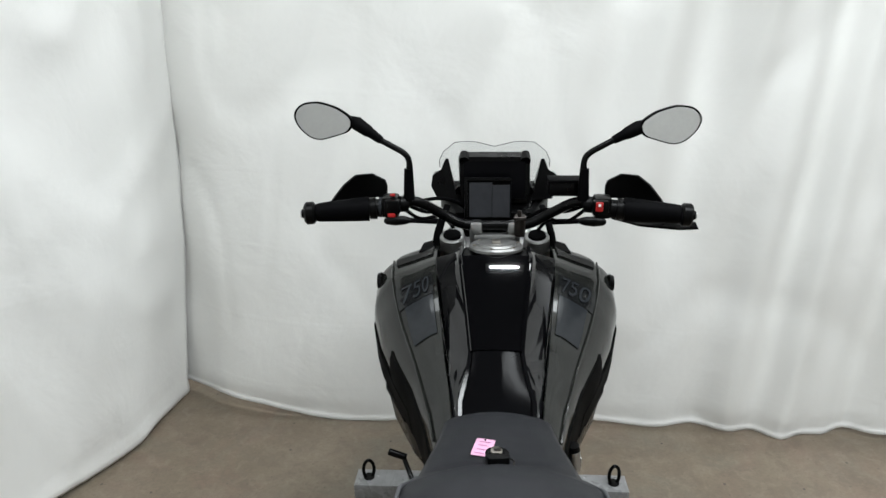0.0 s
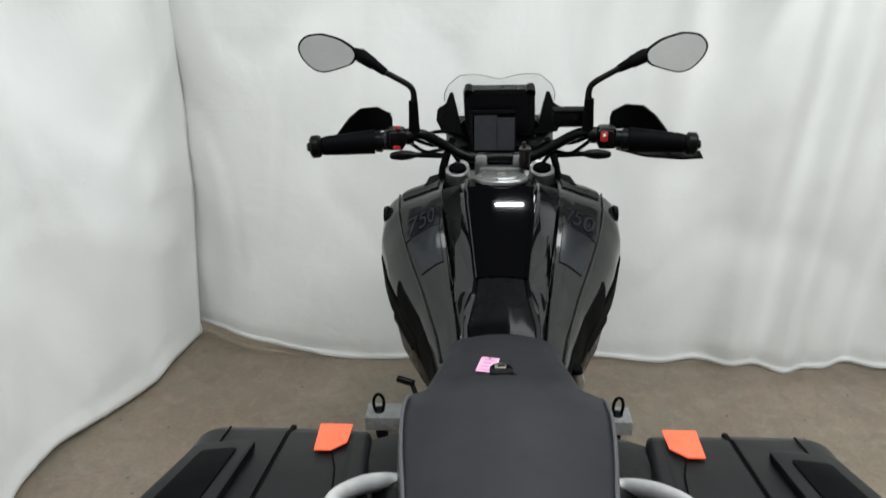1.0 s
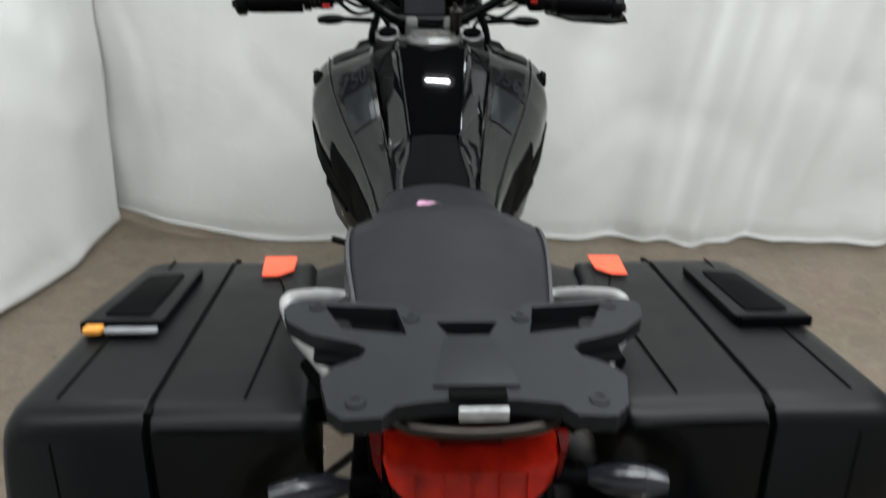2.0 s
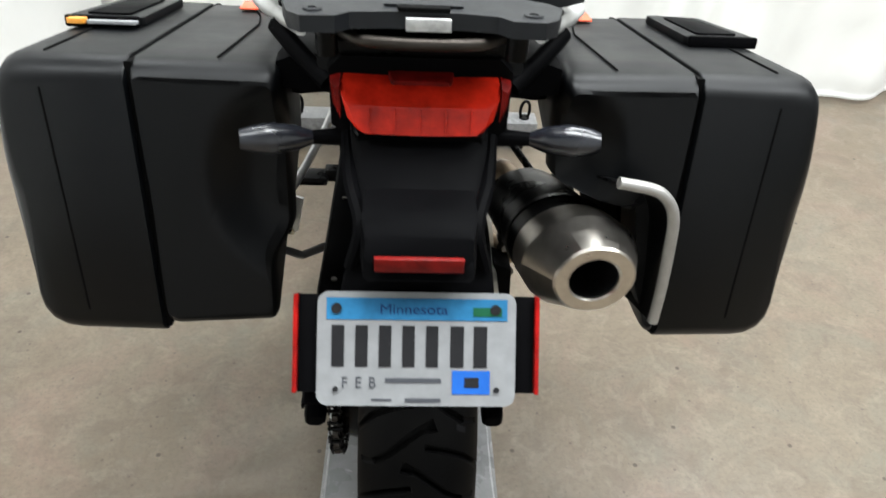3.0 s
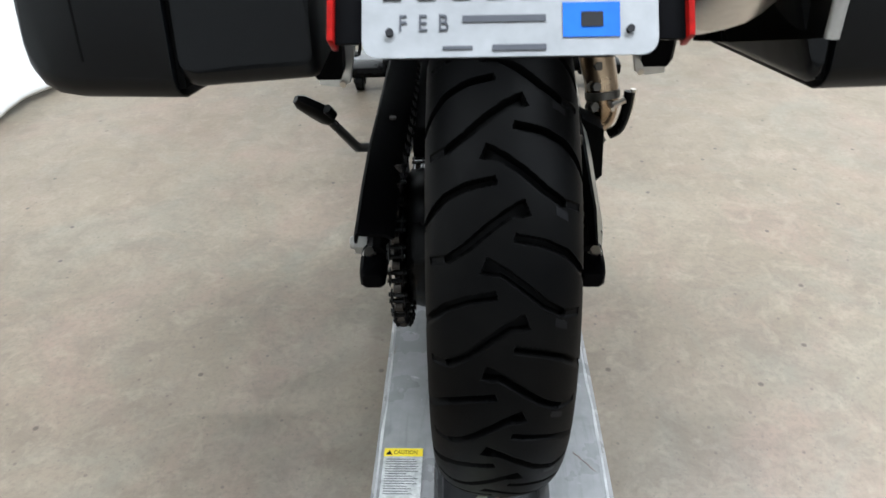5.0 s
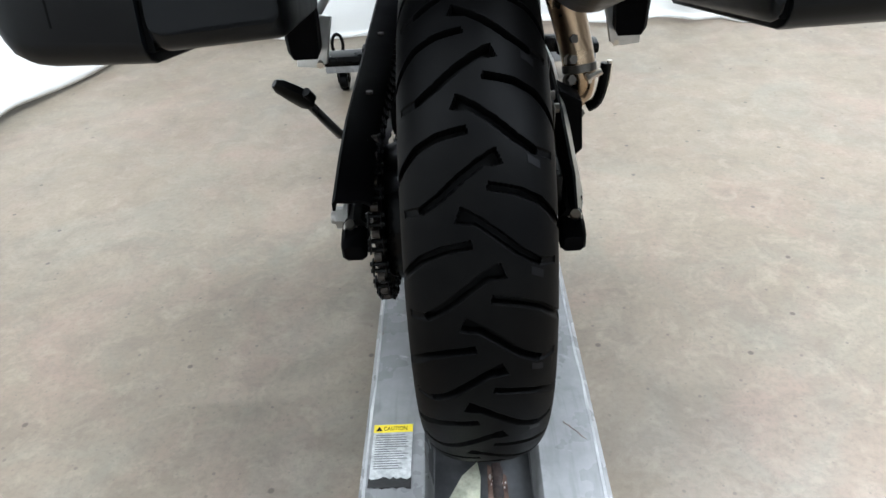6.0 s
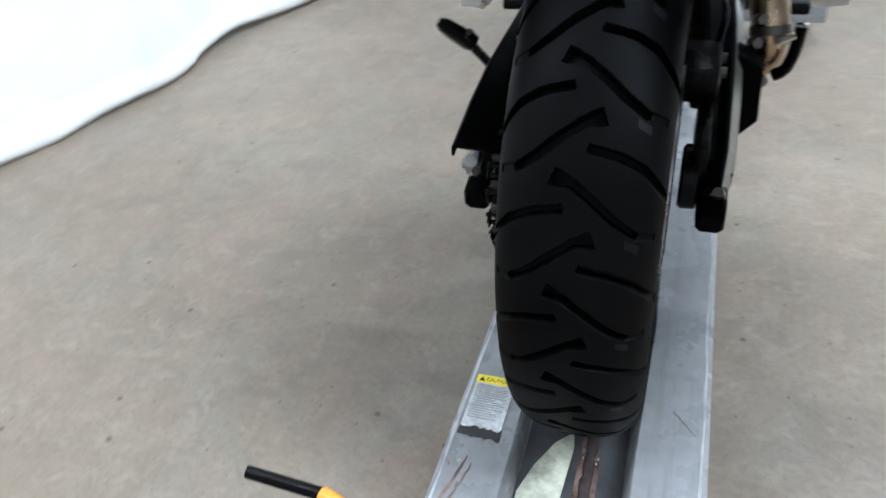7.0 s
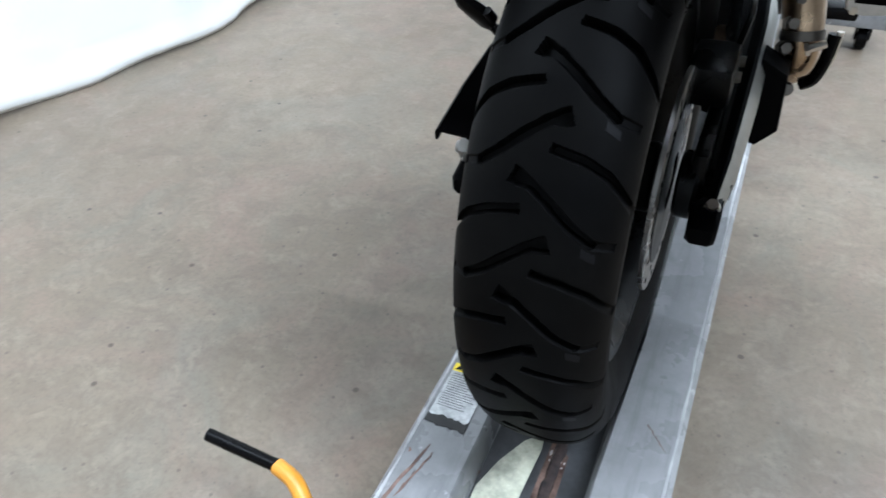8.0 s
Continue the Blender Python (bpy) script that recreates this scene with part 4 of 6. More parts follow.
part("undertail", loft([ringx(0.12, 0.86, 0.10, 0.07), ringx(-0.05, 0.915, 0.098, 0.058), ringx(-0.16, 0.955, 0.095, 0.052), ringx(-0.225, 0.975, 0.088, 0.042)]), "plastic", tail, "black plastic tail section")
PN = Vector((0, -0.075, 0.06)).normalized()     # the plate's face looks back and up
PD = Vector((0, -0.06, -0.075)).normalized()    # down along the plate
PC = Vector((0, -0.411, 0.812))
part("plate_mudguard", loft([ringx(-0.215, 0.945, 0.070, 0.030, (0, 0.3, 1)), ringx(-0.265, 0.925, 0.066, 0.028, (0, 0.55, 1)), ringx(-0.33, 0.905, 0.056, 0.026, (0, 0.7, 1)),
                             ringx(-0.375, 0.902, 0.050, 0.018, (0, 0.8, 1)), ringx(-0.392, 0.900, 0.048, 0.012, (0, 0.9, 0.9))]), "plastic", tail, "black plastic licence plate carrier")
part("carrier_leg", loft([ringx(-0.350, 0.895, 0.056, 0.014, (0, 0.9, 0.75)), ringx(-0.356, 0.862, 0.068, 0.010, PN), ringx(-0.396, 0.805, 0.080, 0.007, PN), ringx(-0.419, 0.775, 0.070, 0.006, PN)]), "plastic", tail)
both("guard_rib", tube([(-0.072, -0.235, 0.940), (-0.064, -0.30, 0.925), (-0.052, -0.35, 0.912), (-0.062, -0.362, 0.874)], [0.006, 0.007, 0.007, 0.006], 8, 4), "plastic", tail)
part("lamp_hood", loft([ringx(-0.393, 0.920, 0.046, 0.012, (0, 0.6, 1)), ringx(-0.372, 0.930, 0.050, 0.008, (0, 0.6, 1)), ringx(-0.33, 0.932, 0.05, 0.006, (0, 0.5, 1))]), "plastic", tail)
part("centre_reflector", box((0, -0.400, 0.910), (0.076, 0.005, 0.015), 0.0015, Euler((radians(4), 0, 0)).to_matrix().to_4x4()), "redref_dim", tail, "flat dark red centre reflector")
pm = axes(PC - PD * -0.0 + PN * 0.012, (1, 0, 0), -PD) @ pose(0, 0.007, 0)


def round_rect(w, h, r, n=5):
    out = []
    for cx, cy, a0 in ((w / 2 - r, h / 2 - r, 0), (-w / 2 + r, h / 2 - r, 90), (-w / 2 + r, -h / 2 + r, 180), (w / 2 - r, -h / 2 + r, 270)):
        out += [(cx + r * math.cos(radians(a0 + 90 * i / n)), cy + r * math.sin(radians(a0 + 90 * i / n))) for i in range(n + 1)]
    return out


plate = part("licence_plate", prism(round_rect(0.178, 0.102, 0.010), 0.0012, pm), "plate", bike, "white licence plate with a pale blue upper band")


def on_plate(name, poly, mt, h=0.0016, label=""):
    return part(name, prism(poly, 0.0005, pm @ pose(0, 0, h)), mt, plate, label, 0)


def rect(x0, x1, y0, y1):
    return [(x0, y0), (x1, y0), (x1, y1), (x0, y1)]


on_plate("blue_band", rect(-0.081, 0.081, 0.026, 0.0455), "plate_blue")
part("state_name", letters("Minnesota", 0.0128, pm @ pose(-0.034, 0.0315, 0.0024), 0.0003, 1.15), "state_ink", plate, "", 0)
on_plate("green_patch", rect(0.050, 0.076, 0.030, 0.038), "green", 0.0022)
for x0, w in ((-0.078, 0.013), (-0.057, 0.013), (-0.036, 0.013), (-0.015, 0.013), (0.006, 0.013), (0.028, 0.014), (0.049, 0.014)):
    on_plate("number_bar", rect(x0 + 0.002, x0 + w, -0.016, 0.021), "ink")
for x0, ch in ((-0.067, "F"), (-0.055, "E"), (-0.043, "B")):
    part("month_letter", letters(ch, 0.0145, pm @ pose(x0, -0.035, 0.0018), 0.0003, 0.85), "ink_grey", plate, "", 0)
on_plate("small_print", rect(-0.028, 0.022, -0.030, -0.026), "ink_grey")
on_plate("small_print", rect(-0.040, -0.022, -0.0465, -0.0445), "ink_grey")
on_plate("small_print", rect(-0.010, 0.022, -0.0475, -0.0440), "ink_grey")
on_plate("year_sticker", rect(0.032, 0.066, -0.040, -0.019), "sticker_blue")
on_plate("year_bar", rect(0.043, 0.056, -0.034, -0.025), "ink", 0.0022)
for x, y in ((-0.072, 0.036), (0.070, 0.036), (-0.072, -0.036), (0.072, -0.036)):
    part("plate_screw", cyl(pm @ Vector((x, y, 0.001)), pm @ Vector((x, y, 0.004)), 0.0048 if y > 0 else 0.0025, seg=10), "ink", plate)
for sgn in (-1, 1):
    wing = part("reflector_wing", box((0, 0, 0), (0.018, 0.088, 0.004), 0.001, None), "plastic", tail)
    wing.matrix_basis = pm @ pose(sgn * 0.0975, 0.004, -0.006)
    side = part("side_reflector", box((0, 0, 0), (0.004, 0.088, 0.020), 0.001, None), "redref", tail, "narrow red side reflector")
    side.matrix_basis = pm @ pose(sgn * 0.1085, 0.004, -0.008)


# tail light: a faceted red lens
def lens_ring(y, z, w, h, lean):
    u = Vector((0, lean, 1)).normalized()
    c = Vector((0, y, z))
    return [c + Vector((x * w, 0, 0)) + u * (v * h) for x, v in ((-0.80, -1), (-0.4, -1.06), (0, -1.08), (0.4, -1.06), (0.80, -1), (0.93, -0.35), (1.0, 0.75), (0.96, 1.0), (0.5, 0.95), (0, 0.92), (-0.5, 0.95), (-0.96, 1.0), (-1.0, 0.75), (-0.93, -0.35))]


part("tail_light", loft([lens_ring(-0.200, 0.982, 0.077, 0.019, 0.1), lens_ring(-0.240, 0.981, 0.077, 0.019, 0.2), lens_ring(-0.256, 0.976, 0.074, 0.0175, 0.35), lens_ring(-0.264, 0.972, 0.066, 0.013, 0.4)]), "red", tail, "red faceted tail light lens", 25)
for x in (-0.048, -0.024, 0.0, 0.024, 0.048):
    part("lens_rib", box((x, -0.266, 0.972), (0.002, 0.004, 0.022), 0.0008, Euler((radians(-20), 0, 0)).to_matrix().to_4x4()), "red", tail)
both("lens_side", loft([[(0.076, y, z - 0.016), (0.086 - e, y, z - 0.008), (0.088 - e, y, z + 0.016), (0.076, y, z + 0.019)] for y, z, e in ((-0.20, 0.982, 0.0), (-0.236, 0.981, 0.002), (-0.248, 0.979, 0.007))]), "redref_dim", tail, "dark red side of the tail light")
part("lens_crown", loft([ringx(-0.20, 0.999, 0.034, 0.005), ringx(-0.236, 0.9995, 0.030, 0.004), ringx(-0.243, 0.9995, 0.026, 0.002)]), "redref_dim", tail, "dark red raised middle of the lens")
part("light_shroud", loft([ringx(-0.13, 1.012, 0.092, 0.020), ringx(-0.195, 1.022, 0.090, 0.012), ringx(-0.218, 1.022, 0.080, 0.006)]), "satin", tail)
part("light_chin", loft([ringx(-0.20, 0.945, 0.070, 0.012), ringx(-0.245, 0.944, 0.066, 0.010), ringx(-0.258, 0.948, 0.060, 0.004)]), "satin", tail)


def signal(tip, root, mt, tall=0.017):
    """A turn signal: a drop-shaped lens on a short stalk."""
    tip, root = Vector(tip), Vector(root)
    d = (root - tip).normalized()
    body = tube([tip, tip + d * 0.010, tip + d * 0.03, tip + d * 0.055, tip + d * 0.075], [0.0095, tall * 0.78, tall, tall * 0.80, 0.006], 16, 3, 1.0)
    lens = part("turn_signal", body, mt, bike, "smoked grey turn signal on a short stalk")
    part("stalk", cyl(tip + d * 0.068, root, 0.007, 0.010, 12), "plastic", lens)
    return lens


signal((-0.178, -0.236, 0.931), (-0.075, -0.213, 0.925), "smoke", 0.0160)
signal((0.184, -0.232, 0.936), (0.075, -0.213, 0.928), "smoke")

# ---- luggage rack and grab rails ----
rack = new("luggage_rack")
rack.parent = bike
RA = axes((0, -0.21, 1.071), (1, 0, 0), (0, 1, -0.12))


def outline_with_holes(outer, holes, thick, m, bevel=0.002):
    """A flat plate with openings cut through it."""
    bm = bmesh.new()
    edges = []
    for poly in [outer] + holes:
        vs = [bm.verts.new((x, y, 0)) for x, y in poly]
        edges += [bm.edges.new((vs[i], vs[(i + 1) % len(vs)])) for i in range(len(vs))]
    bmesh.ops.triangle_fill(bm, use_beauty=True, use_dissolve=False, edges=edges)
    geo = bmesh.ops.extrude_face_region(bm, geom=bm.faces[:])
    bmesh.ops.translate(bm, vec=(0, 0, -thick), verts=[v for v in geo["geom"] if isinstance(v, bmesh.types.BMVert)])
    bmesh.ops.transform(bm, matrix=m, verts=bm.verts)
    return bm


half = [(0.0, 0.070), (0.045, 0.070), (0.058, 0.089), (0.148, 0.100), (0.164, 0.096), (0.169, 0.083), (0.162, 0.058), (0.138, 0.034), (0.095, 0.017), (0.088, 0.008), (0.092, -0.004), (0.112, -0.018), (0.122, -0.035), (0.112, -0.075),
        (0.100, -0.088), (0.072, -0.086), (0.062, -0.072), (0.030, -0.066), (0.0, -0.066)]
outer = half + [(-x, y) for x, y in half[-2:0:-1]]
holes = [[(0.064, 0.081), (0.132, 0.088), (0.112, 0.044), (0.054, 0.032)], [(-0.064, 0.081), (-0.054, 0.032), (-0.112, 0.044), (-0.132, 0.088)],
         [(-0.028, 0.054), (0.028, 0.054), (0.018, 0.030), (-0.018, 0.030)]]
part("rack_plate", outline_with_holes(outer, holes, 0.014, RA), "rack", rack, "black moulded luggage rack plate", 30)
part("rack_pad", prism([(-0.022, 0.022), (0.022, 0.022), (0.034, -0.050), (-0.034, -0.050)], 0.002, RA @ pose(0, 0, 0.0005), 0.0008), "rack", rack)
# added dark sheet that stands in for the shade in the rack openings
part("dark_backing", prism(round_rect(0.27, 0.074, 0.010), 0.004, RA @ pose(0, 0.048, -0.018), 0.001), "plastic", rack, "black backing sheet added to darken the rack openings")
part("recess", prism([(-0.022, -0.055), (0.022, -0.055), (0.022, -0.068), (-0.022, -0.068)], 0.003, RA @ pose(0, 0, 0.001), 0.0008), "case_dark", rack)
part("badge", box((0.004, -0.2825, 1.071), (0.038, 0.004, 0.011), 0.001), "label", rack, "small white rectangular badge")
for x, y in ((0.138, 0.086), (0.050, 0.062), (0.092, -0.067)):
    for s in (-1, 1):
        part("rack_bolt", merge(revolve([(0, 0.0085), (0.0016, 0.0080), (0.0016, 0.004), (0.0006, 0.004), (0.0006, 0.0)], (0, 0, 0), "Z", 16)), "rack", rack).matrix_basis = RA @ pose(s * x, y, 0.0)
rail = [(-0.122, 0.100, 0.915), (-0.150, 0.095, 0.922), (-0.172, 0.060, 0.947), (-0.187, -0.010, 0.990), (-0.178, -0.060, 1.008), (-0.156, -0.118, 1.022), (-0.134, -0.160, 1.028), (-0.113, -0.206, 1.034)]
both("grab_rail", tube(rail, [0.010, 0.0105, 0.010, 0.0085, 0.0080, 0.0095, 0.0085, 0.006], 14, 5, 1.15), "silver", bike, "silver cast grab rail")
both("rail_strut", tube([(-0.148, -0.150, 1.016), (-0.124, -0.178, 1.002), (-0.092, -0.205, 0.980)], [0.008, 0.0085, 0.008], 12, 2, 1.2), "plastic", bike, "black strut under the grab rail")
both("tail_bracket", loft([[(0.080, y, z + 0.020), (0.120, y, z + 0.022), (0.148, y, z + 0.012), (0.148, y, z - 0.016), (0.115, y, z - 0.020), (0.080, y, z - 0.022)] for y, z in ((-0.168, 0.972), (-0.150, 0.974), (-0.06, 0.955))]), "plastic", bike, "black bracket between tail and case")
both("case_mount", loft([[(0.105, y, 0.945 - k), (0.15, y, 0.935 - k), (0.215, y, 0.915 - k), (0.215, y, 0.885 - k), (0.15, y, 0.875 - k), (0.105, y, 0.88 - k)] for y, k in ((-0.02, 0.0), (0.16, 0.02), (0.22, 0.035))]), "satin", bike, "black case mount beside the seat")
part("rear_rail", tube([(-0.070, -0.258, 1.052), (-0.05, -0.280, 1.055), (0, -0.288, 1.056), (0.05, -0.280, 1.055), (0.070, -0.258, 1.052)], 0.0044, 12, 5, 1.2), "roller", bike, "dull metal cross rail under the rack")
both("tail_bolt", merge(cyl((0.070, -0.205, 1.018), (0.070, -0.216, 1.020), 0.009, 0.008, 6), cyl((0.084, -0.200, 1.016), (0.084, -0.208, 1.018), 0.006, seg=8)), "edge_strip", rack, "bare metal bolt under the rack")
both("rack_post", cyl((0.085, -0.25, 1.03), (0.085, -0.25, 1.066), 0.010), "satin", rack)
both("rack_post_front", cyl((0.115, -0.15, 1.02), (0.115, -0.15, 1.056), 0.010), "satin", rack)
both("subframe_tube", tube([(0.075, 0.42, 0.80), (0.10, 0.15, 0.88), (0.10, -0.05, 0.95), (0.09, -0.2, 1.0)], 0.012, 10, 4), "satin", bike)
both("case_carrier", tube([(0.10, 0.10, 0.90), (0.145, 0.06, 0.91), (0.140, -0.06, 0.935), (0.08, -0.15, 0.95)], 0.009, 10, 4), "satin", bike)

# ---- side cases ----
SLOPE = radians(12.5)
F_ = Vector((0, math.cos(SLOPE), -math.sin(SLOPE)))     # forward along a case
U_ = Vector((0, math.sin(SLOPE), math.cos(SLOPE)))      # up along a case
CO = Vector((0, -0.192, 0.992))                         # rear top edge


def case_pt(x, f, u):
    return CO + Vector((x, 0, 0)) + F_ * f + U_ * u


def case_section(f, inset, profile):
    """One ring of the case's section across x, drawn in towards its middle by inset."""
    cx = sum(p[0] for p in profile) / len(profile)
    cu = sum(p[1] for p in profile) / len(profile)
    out = []
    for x, u in profile:
        dx, du = cx - x, cu - u
        d = math.hypot(dx, du)
        taper = 0.052 * max(0.0, f / LEN) * min(1.0, max(0.0, (0.215 - abs(x)) / 0.05))
        seam = 0.2 if abs(abs(x) - 0.2905) < 0.009 else 1.0     # the parting line stays tight
        splay = 0.018 * max(0.0, f / LEN) * min(1.0, max(0.0, (abs(x) - 0.20) / 0.05))     # the case widens forwards
        out.append(case_pt(x + dx / d * inset * seam + math.copysign(taper + splay, x), f, u + du / d * inset))
    return out


def rounded(poly, r, n=4):
    """Rounds the corners of a polygon; r may be a list."""
    out = []
    m = len(poly)
    rs = r if isinstance(r, (list, tuple)) else [r] * m
    for i in range(m):
        p, a, b = Vector(poly[i]), Vector(poly[i - 1]), Vector(poly[(i + 1) % m])
        rr = min(rs[i], (a - p).length * 0.45, (b - p).length * 0.45)
        q0, q1 = p + (a - p).normalized() * rr, p + (b - p).normalized() * rr
        for k in range(n + 1):
            t = k / n
            out.append(tuple((1 - t) ** 2 * q0 + 2 * t * (1 - t) * p + t * t * q1))
    return out


LEN = 0.460
SCOOP = {-1: (0.095, -0.130, 0.115), 1: (0.090, -0.085, 0.080)}


def case(sgn, body_poly, lid_poly, label):
    c = new("pannier")
    c.parent = bike
    tagged(c, label)
    sx = lambda poly: [(sgn * x, u) for x, u in poly]

    def scoop(x, u):
        # a hollow in the rear face beside the turn signal
        v = 1 - ((abs(x) - 0.135) / SCOOP[sgn][0]) ** 2 - ((u - SCOOP[sgn][1]) / SCOOP[sgn][2]) ** 2
        v = min(1, max(0, v / 0.85))
        return 0.035 * v * v * (3 - 2 * v)

    def hollow_shell(poly, rr, fr):
        pts = sx(rounded(poly, rr))
        prof = []
        for a, b in zip(pts, pts[1:] + pts[:1]):
            k = max(1, int(math.hypot(b[0] - a[0], b[1] - a[1]) / 0.012))
            prof += [(a[0] + (b[0] - a[0]) * i / k, a[1] + (b[1] - a[1]) * i / k) for i in range(k)]
        cx, cu = sum(p[0] for p in prof) / len(prof), sum(p[1] for p in prof) / len(prof)
        rings = []
        for q in (0.04, 0.14, 0.23, 0.31, 0.39, 0.46, 0.53, 0.59, 0.65, 0.71, 0.76, 0.81, 0.86, 0.90):
            rings.append([case_pt(cx + (x - cx) * q, scoop(cx + (x - cx) * q, cu + (u - cu) * q), cu + (u - cu) * q) for x, u in prof])
        for f, i in ((0.0, fr), (0.005, fr * 0.55), (0.014, fr * 0.2), (0.030, 0.0), (0.09, 0.0), (LEN - 0.04, 0.0), (LEN - 0.015, fr * 0.3), (LEN - 0.004, fr * 0.7), (LEN, fr)):
            ring = case_section(f, i, prof)
            if f < 0.08:
                ring = [p + F_ * scoop(x, u) for p, (x, u) in zip(ring, prof)]
            rings.append(ring)
        return loft(rings)

    def shell(poly, rr, fr=0.030):
        prof = sx(rounded(poly, rr))
        steps = [(0.0, fr), (0.005, fr * 0.55), (0.014, fr * 0.2), (0.030, 0.0), (LEN - 0.04, 0.0), (LEN - 0.015, fr * 0.3), (LEN - 0.004, fr * 0.7), (LEN, fr)]
        return loft([case_section(f, i, prof) for f, i in steps])

    part("case_body", hollow_shell(body_poly, [0.012, 0.002] + [0.012] * (len(body_poly) - 2), 0.020), "case", c, "black textured plastic case body")
    part("case_lid", shell(lid_poly, [0.003, 0.030, 0.060, 0.040, 0.003], 0.024), "case", c, "black textured plastic case lid")
    x0 = lid_poly[0][0]
    seam = [(x0 - 0.006, -0.004), (x0 + 0.002, -0.004), (x0, -0.312), (x0 - 0.008, -0.312)]
    prof = sx(rounded(seam, 0.001, 1))
    part("seam", loft([case_section(f, 0.0, prof) for f in (0.009, LEN - 0.009)]), "case_dark", c)
    # raised band along the lid's outer third
    part("lid_rib", merge(*[tube([case_pt(sgn * (0.378 + 0.018 * f0 / LEN), f0, 0.0003) for f0 in (0.03, LEN - 0.03)], 0.0016, 6, 1), tube([case_pt(sgn * (0.378 + 0.02 * u), 0.0008, u) for u in (-0.03, -0.285)], 0.0016, 6, 1)]), "case_dark", c)
    part("lid_rib", tube([case_pt(sgn * (0.207 + 0.062 * max(0, (f0 - 0.25) / 0.21) ** 1.5), f0, -0.0015) for f0 in (0.03, 0.15, 0.25, 0.32, 0.38, LEN - 0.02)], 0.0012, 6, 1), "case_dark", c)
    # orange reflector panel at the front of the top
    poly = [(0.219, 0.443), (0.266, 0.443), (0.256, 0.361), (0.234, 0.361), (0.216, 0.386)]
    if sgn < 0:
        poly = poly[::-1]
    pm_ = axes(case_pt(0, 0, 0.0008), (1, 0, 0), F_)
    part("orange_panel", prism([(sgn * x, y) for x, y in poly], 0.0015, pm_), "orange", c, "bright orange reflective panel")
    # carrying handle on the top of the lid
    hp = [(0.332, 0.180), (0.424, 0.184), (0.412, 0.355), (0.336, 0.372)]
    hp = rounded(hp, 0.012, 3)
    hd = part("handle", prism([(sgn * x, y) for x, y in hp], 0.011, pm_ @ pose(0, 0, 0.0), 0.003), "case", c, "black carrying handle moulded on the lid")
    part("handle_grip", prism([(sgn * x, y) for x, y in rounded([(0.350, 0.196), (0.404, 0.198), (0.396, 0.330), (0.352, 0.340)], 0.008, 3)], 0.003, pm_ @ pose(0, 0, 0.0105), 0.0012), "plastic", c)
    part("handle_lip", box((0, 0, 0), (0.086, 0.010, 0.014), 0.003), "plastic", c).matrix_basis = axes(case_pt(sgn * 0.378, 0.180, 0.0065), (1, 0, 0), F_)
    return c


B_L = [(0.140, -0.004), (0.2885, -0.002), (0.2865, -0.314), (0.158, -0.306), (0.158, -0.225), (0.138, -0.195), (0.138, -0.10)]
L_L = [(0.2925, 0.0), (0.423, 0.0), (0.439, -0.10), (0.430, -0.321), (0.2905, -0.324)]
B_R = [(0.145, -0.004), (0.2885, -0.002), (0.2865, -0.319), (0.278, -0.312), (0.256, -0.25), (0.246, -0.15), (0.145, -0.125)]
left_case = case(-1, B_L, L_L, "black plastic side case with an orange panel and a key tag on its lid")
right_case = case(1, B_R, L_L, "black plastic side case with an orange panel, cut away for the silencer")
tg = axes(case_pt(-0.362, 0.166, 0.006), (1, 0.0, 0), F_)
part("tag", prism(rounded(rect(-0.028, 0.030, -0.006, 0.006), 0.004, 3), 0.004, tg, 0.001), "plate", left_case, "small white tag with an amber end")
part("tag_end", prism(rounded(rect(-0.050, -0.030, -0.008, 0.009), 0.004, 3), 0.006, tg, 0.001), "amber", left_case)

# ---- silencer ----
ex = new("exhaust")
ex.parent = bike
E0, E1 = Vector((0.182, -0.314, 0.822)), Vector((0.168, 0.16, 0.622))
ED = (E1 - E0).normalized()


def ex_ring(d, r, n=28, squash=1.0, six=0.0):
    m = axes(E0 + ED * d, ED.cross(Vector((0, 0, 1))), Vector((0, 0, 1)))
    out = []
    for i in range(n):
        a = 2 * math.pi * i / n
        q = r * (1 + six * math.cos(6 * a))
        out.append(m @ Vector((q * math.cos(a), q * squash * math.sin(a), 0)))
    return out


part("end_cap", loft([ex_ring(0.030, 0.026), ex_ring(0.0, 0.0262), ex_ring(-0.002, 0.0285), ex_ring(-0.002, 0.0405, six=0.008), ex_ring(0.0005, 0.0430, six=0.009), ex_ring(0.056, 0.0635, six=0.010), ex_ring(0.060, 0.0650, six=0.005), ex_ring(0.118, 0.065), ex_ring(0.122, 0.063)], cap=False), "steel", ex, "polished stainless silencer end cap", 16)
part("outlet", loft([ex_ring(0.002, 0.0262), ex_ring(0.10, 0.025), ex_ring(0.101, 0.001)], cap=False), "ink", ex)
part("silencer_body", loft([ex_ring(0.114, 0.062), ex_ring(0.120, 0.0640), ex_ring(0.40, 0.060), ex_ring(0.46, 0.045), ex_ring(0.50, 0.028)]), "satin", ex, "dark steel silencer body")
part("strap", loft([ex_ring(0.17, 0.061), ex_ring(0.17, 0.0655), ex_ring(0.186, 0.0650), ex_ring(0.186, 0.061)], cap=False), "satin", ex)
guard = []
for q in spline([(0.200, -0.268, 0.911), (0.212, -0.268, 0.909), (0.243, -0.272, 0.903), (0.262, -0.274, 0.878), (0.268, -0.276, 0.835), (0.271, -0.28, 0.78), (0.271, -0.284, 0.735)], 3):
    mid = E0 + ED * 0.07
    guard.append([q.lerp(mid, k) + ED * d for d, k in ((0.0, 0.0), (0.08, 0.05), (0.18, 0.12), (0.27, 0.22))])
